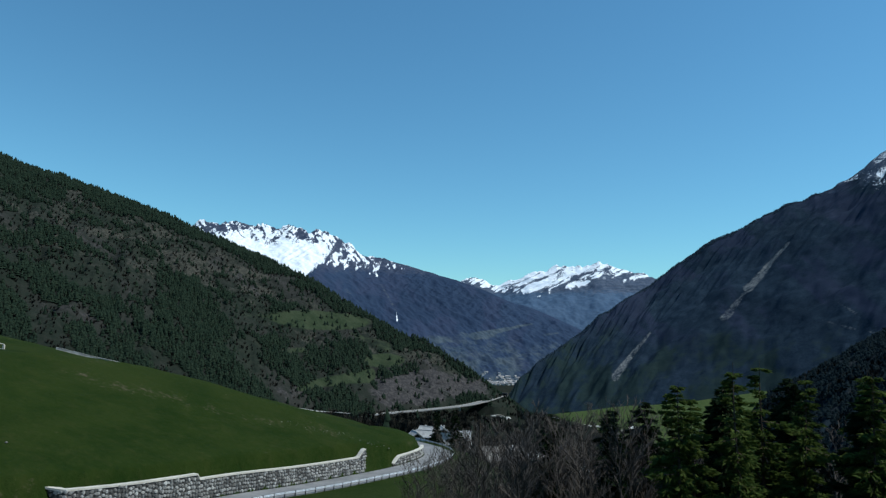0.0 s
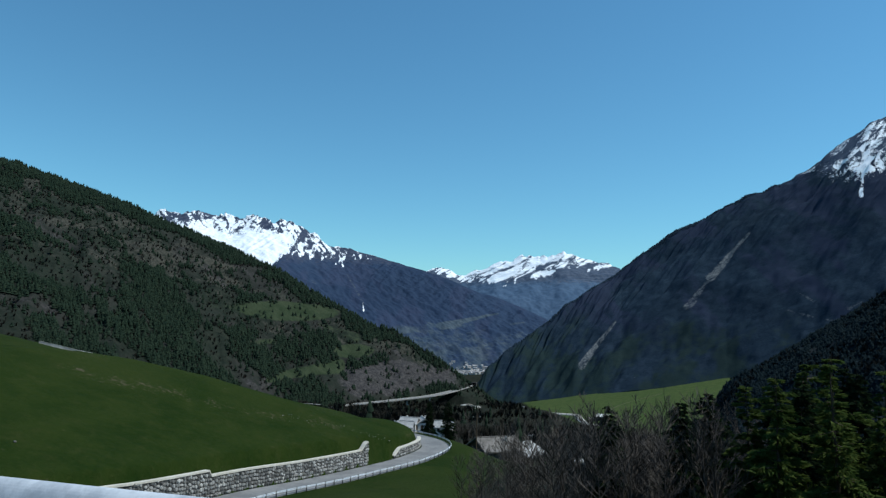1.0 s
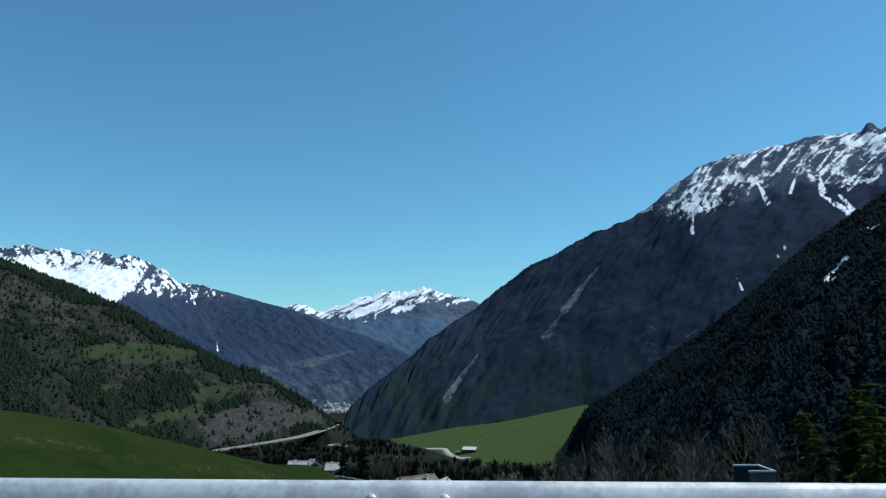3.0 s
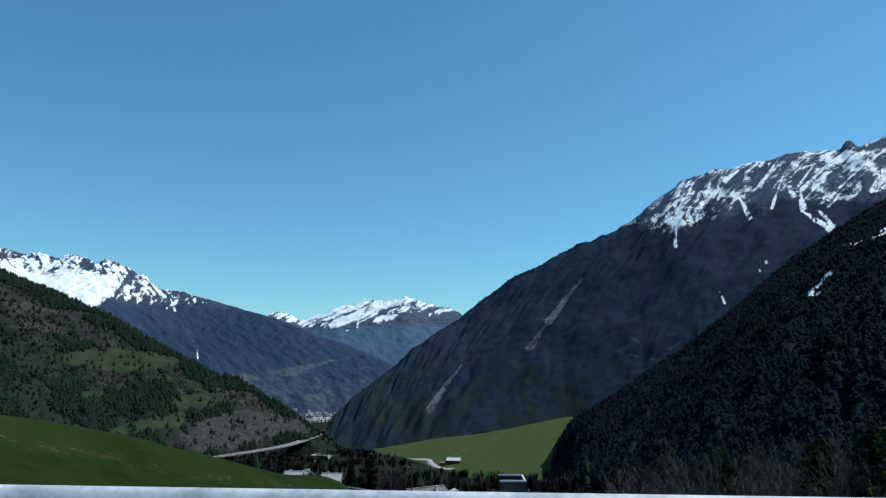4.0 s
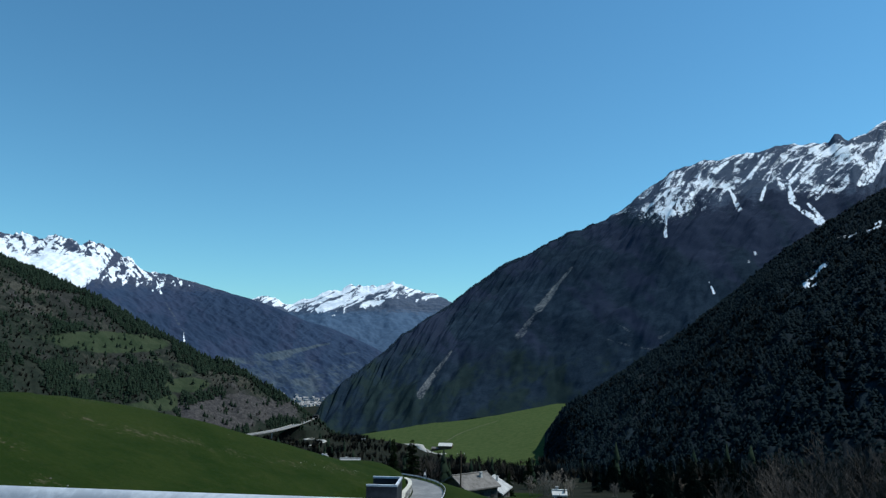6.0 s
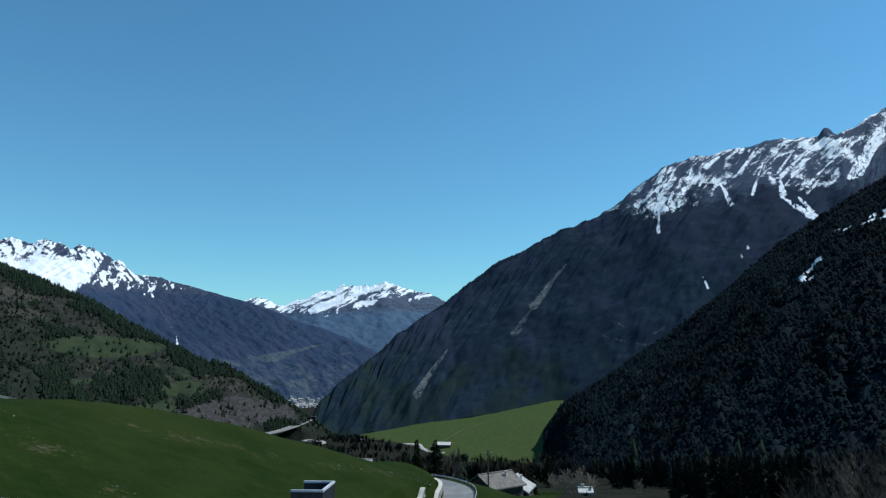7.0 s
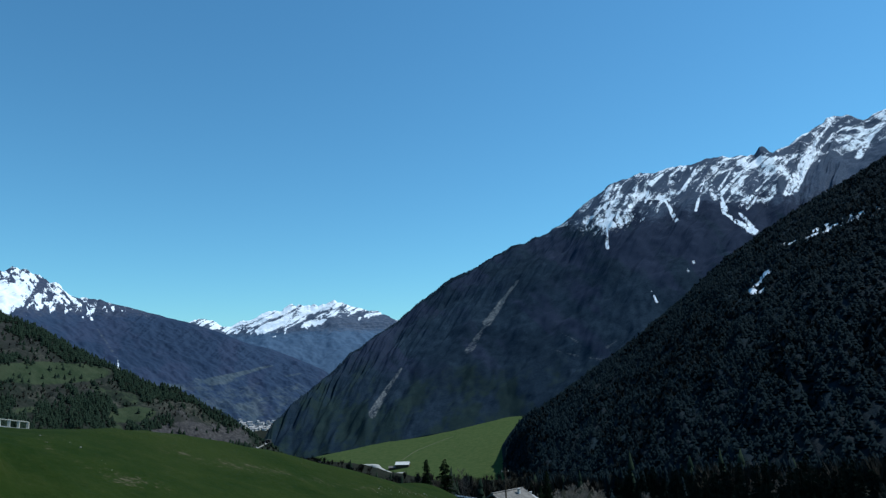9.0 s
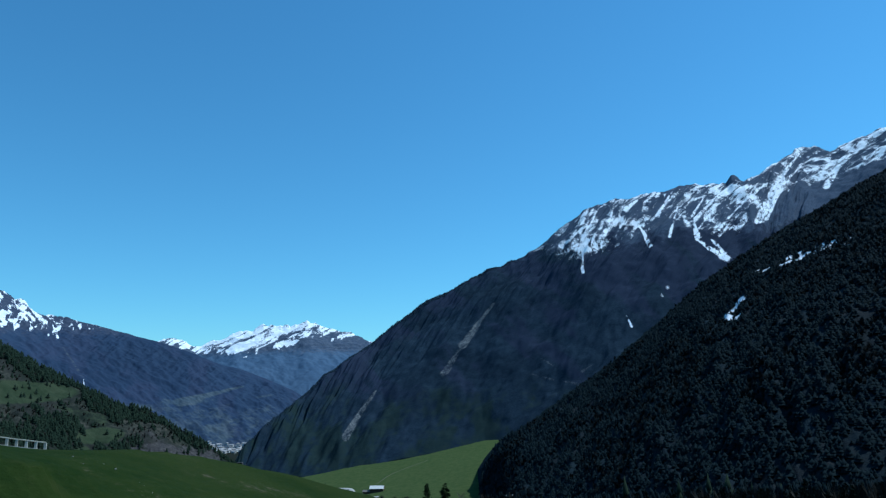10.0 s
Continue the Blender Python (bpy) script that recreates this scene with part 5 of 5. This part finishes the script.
for i, (x, y, top) in enumerate(((0.8, 52.8, -7.3), (3.6, 60.4, -7.7), (-0.1, 61.0, -9.9), (5.6, 49.8, -6.0), (7.8, 61.2, -6.6), (12.7, 54.7, -5.4), (8.1, 54.0, -6.8), (12.6, 55.4, -6.7), (6.0, 51.9, -6.2), (11.9, 47.9, -4.8),
                                 (12.3, 60.4, -6.5), (2.4, 56.0, -8.2), (3.0, 50.5, -7.9), (7.0, 57.5, -7.4), (9.8, 52.0, -6.2), (14.5, 58.0, -7.2), (16.2, 60.0, -7.4), (10.6, 64.0, -8.8), (5.2, 65.0, -9.6), (18.5, 64.0, -8.4), (22.0, 60.0, -7.0),
                                 (-2.2, 57.0, -10.5), (26.0, 66.0, -9.0), (30.0, 60.0, -7.5), (36.0, 66.0, -8.0), (1.6, 47.5, -7.0), (2.9, 46.2, -6.4), (4.2, 53.0, -6.8), (0.2, 49.5, -8.4), (7.4, 47.2, -5.6), (8.8, 49.6, -6.0), (10.2, 54.6, -7.0), (6.6, 63.0, -8.2), (1.2, 64.5, -10.2), (13.6, 49.2, -5.6),
                                 (3.2, 68.0, -10.6), (8.4, 68.5, -9.8), (12.0, 70.0, -9.6), (-1.4, 53.4, -9.2), (5.0, 44.6, -6.2), (9.4, 44.8, -5.0), (11.2, 42.6, -4.6), (16.6, 55.6, -6.0), (19.6, 58.6, -6.8), (15.0, 66.0, -8.8),
                                 (9.5, 181.0, -22.5), (11.5, 184.0, -24.0), (6.8, 182.0, -23.5), (34.0, 161.0, -27.0), (30.0, 154.0, -28.0), (53.0, 150.0, -28.5), (58.0, 146.0, -29.0))):
    src, h0 = (bare_a, bare_b, bare_c)[i % 3]
    m, h = standing(x, y, top, 47.0 * i)
    c = copy_thing(src, m)
    c.scale = (h / h0 * 1.15, h / h0 * 1.15, h / h0 * 1.12)

# pale dense shrubs at the edge of the dark wood
SHRUB = "pale tan leafless shrub at the edge of the dark wood"
shrub = None
for x, y, tall in ((38.5, 178, 6.0), (41.5, 180, 6.6), (36.0, 181, 5.4), (44.5, 177, 5.0), (58.5, 150, 4.6), (62.5, 152, 5.2), (66, 148, 5.0), (70, 146, 5.4), (74, 144, 4.6), (50, 165, 3.6), (84, 147, 5.0), (30.5, 184, 4.4)):
    if shrub is None:
        shrub = leafless("shrub", pose(x, y, ground_at(x, y)), tall, 51, SHRUB, 7, M_PALETWIG)
    else:
        c = copy_thing(shrub, pose(x, y, ground_at(x, y), rz=31.0 * x))
        c.scale = (1.2 * tall / 6.0, 1.2 * tall / 6.0, tall / 6.0)


# ---- loose stones and scrub on the green hill ----
def rock_mesh(seed):
    r = random.Random(seed)
    bm = bmesh.new()
    bmesh.ops.create_icosphere(bm, subdivisions=1, radius=0.5)
    for v in bm.verts:
        v.co *= r.uniform(0.65, 1.15)
        v.co.z *= 0.7
    co, fa = np.array([tuple(v.co) for v in bm.verts]), np.array([[v.index for v in f.verts] for f in bm.faces])
    bm.free()
    return co + np.array([0, 0, 0.25]), fa


def hill_band(n, seed, f, jitter, x0, x1):
    r = np.random.default_rng(seed)
    x = r.uniform(x0, x1, n)
    y = f(x) + r.normal(0, jitter, n)
    return np.stack([x, y, land(x, y)], 1)


ROCKS.extend(rock_mesh(k) for k in range(5))
pl = np.concatenate([hill_band(60, 1, lambda x: 128 + 0.55 * (x + 26), 1.6, -30, -8), hill_band(14, 2, lambda x: 76 - 0.9 * (x + 45), 3.0, -72, -44), hill_band(10, 3, lambda x: 150 + 0.3 * x, 12, -80, -10)])
stones = forest("hill_stones", "scattered pale stones across the green hill", pl, np.random.default_rng(4).gamma(2.0, 0.045, len(pl)) + 0.06, ROCKS, M_ROCK, 21)
tagged(stones, category="stones")


# ---- stones of the walls ----
def stone_mesh(seed):
    r = random.Random(seed)
    n = 7
    ang = [2 * math.pi * k / n + r.uniform(-0.25, 0.25) for k in range(n)]
    rim = [(0.5 * math.cos(a) * r.uniform(0.85, 1.1), 0.5 * math.sin(a) * r.uniform(0.85, 1.1)) for a in ang]
    vs = [(x, 0.0, z) for x, z in rim] + [(x * 0.78, -r.uniform(0.10, 0.16), z * 0.78) for x, z in rim]
    fs = [tuple(range(n, 2 * n))[::-1]] + [(k, (k + 1) % n, n + (k + 1) % n, n + k)[::-1] for k in range(n)]
    me = bpy.data.meshes.new("stone")
    me.from_pydata(vs, [], fs)
    me.update()
    me.materials.append(M_STONE_EACH)
    return me


def mat_stone_each():
    n = Nodes("wall_stone", 0.9)
    fine = n.noise(3.0, 5)
    c = n.mix(n.random(), (0.10, 0.10, 0.095), (0.56, 0.55, 0.52))
    n.bump(fine, 0.4, 0.05)
    return n.done(n.mix(n.ramp(fine, 0.4, 0.7, 0.0, 0.5), c, (0.13, 0.125, 0.115)))


M_STONE_EACH = mat_stone_each()
STONES = [stone_mesh(k) for k in range(8)]
sr = random.Random(77)
for (wall, line, sd, tops), limit in zip(WALLS, (300, 120)):
    slots = []
    arc = 0.0
    for i in range(len(line) - 2):
        course = line[i + 1] - line[i]
        ang = math.atan2(course[1], course[0])
        z = 0.1
        while z < tops[i] - 0.15:
            slots.append((i, z, ang))
            z += sr.uniform(0.42, 0.6)
    slots.sort(key=lambda s: -line[s[0]][1])
    spare_v, spare_f = [], []
    for k, (i, z, ang) in enumerate(slots):
        p = line[i] + (line[i + 1] - line[i]) * sr.uniform(-0.25, 0.25)
        w, hh = sr.uniform(0.36, 0.66), sr.uniform(0.32, 0.56)
        mtx = Matrix.Translation((p[0], p[1], p[2] + z + 0.15)) @ Matrix.Rotation(ang, 4, "Z") @ Matrix.Diagonal((w, -1.0, hh, 1))
        me = STONES[sr.randrange(8)]
        if k < limit:
            ob = new("stone", me)
            ob.parent = wall
            ob.matrix_world = mtx
        else:
            b = len(spare_v)
            spare_v += [tuple(mtx @ v.co) for v in me.vertices]
            spare_f += [tuple(b + q for q in f.vertices) for f in me.polygons]
    if spare_v:
        me = bpy.data.meshes.new("stones")
        me.from_pydata(spare_v, [], spare_f)
        me.update()
        me.materials.append(M_STONE_MIX)
        ob = new("stones", me)
        ob.parent = wall
        tagged(ob, kind="stuff")
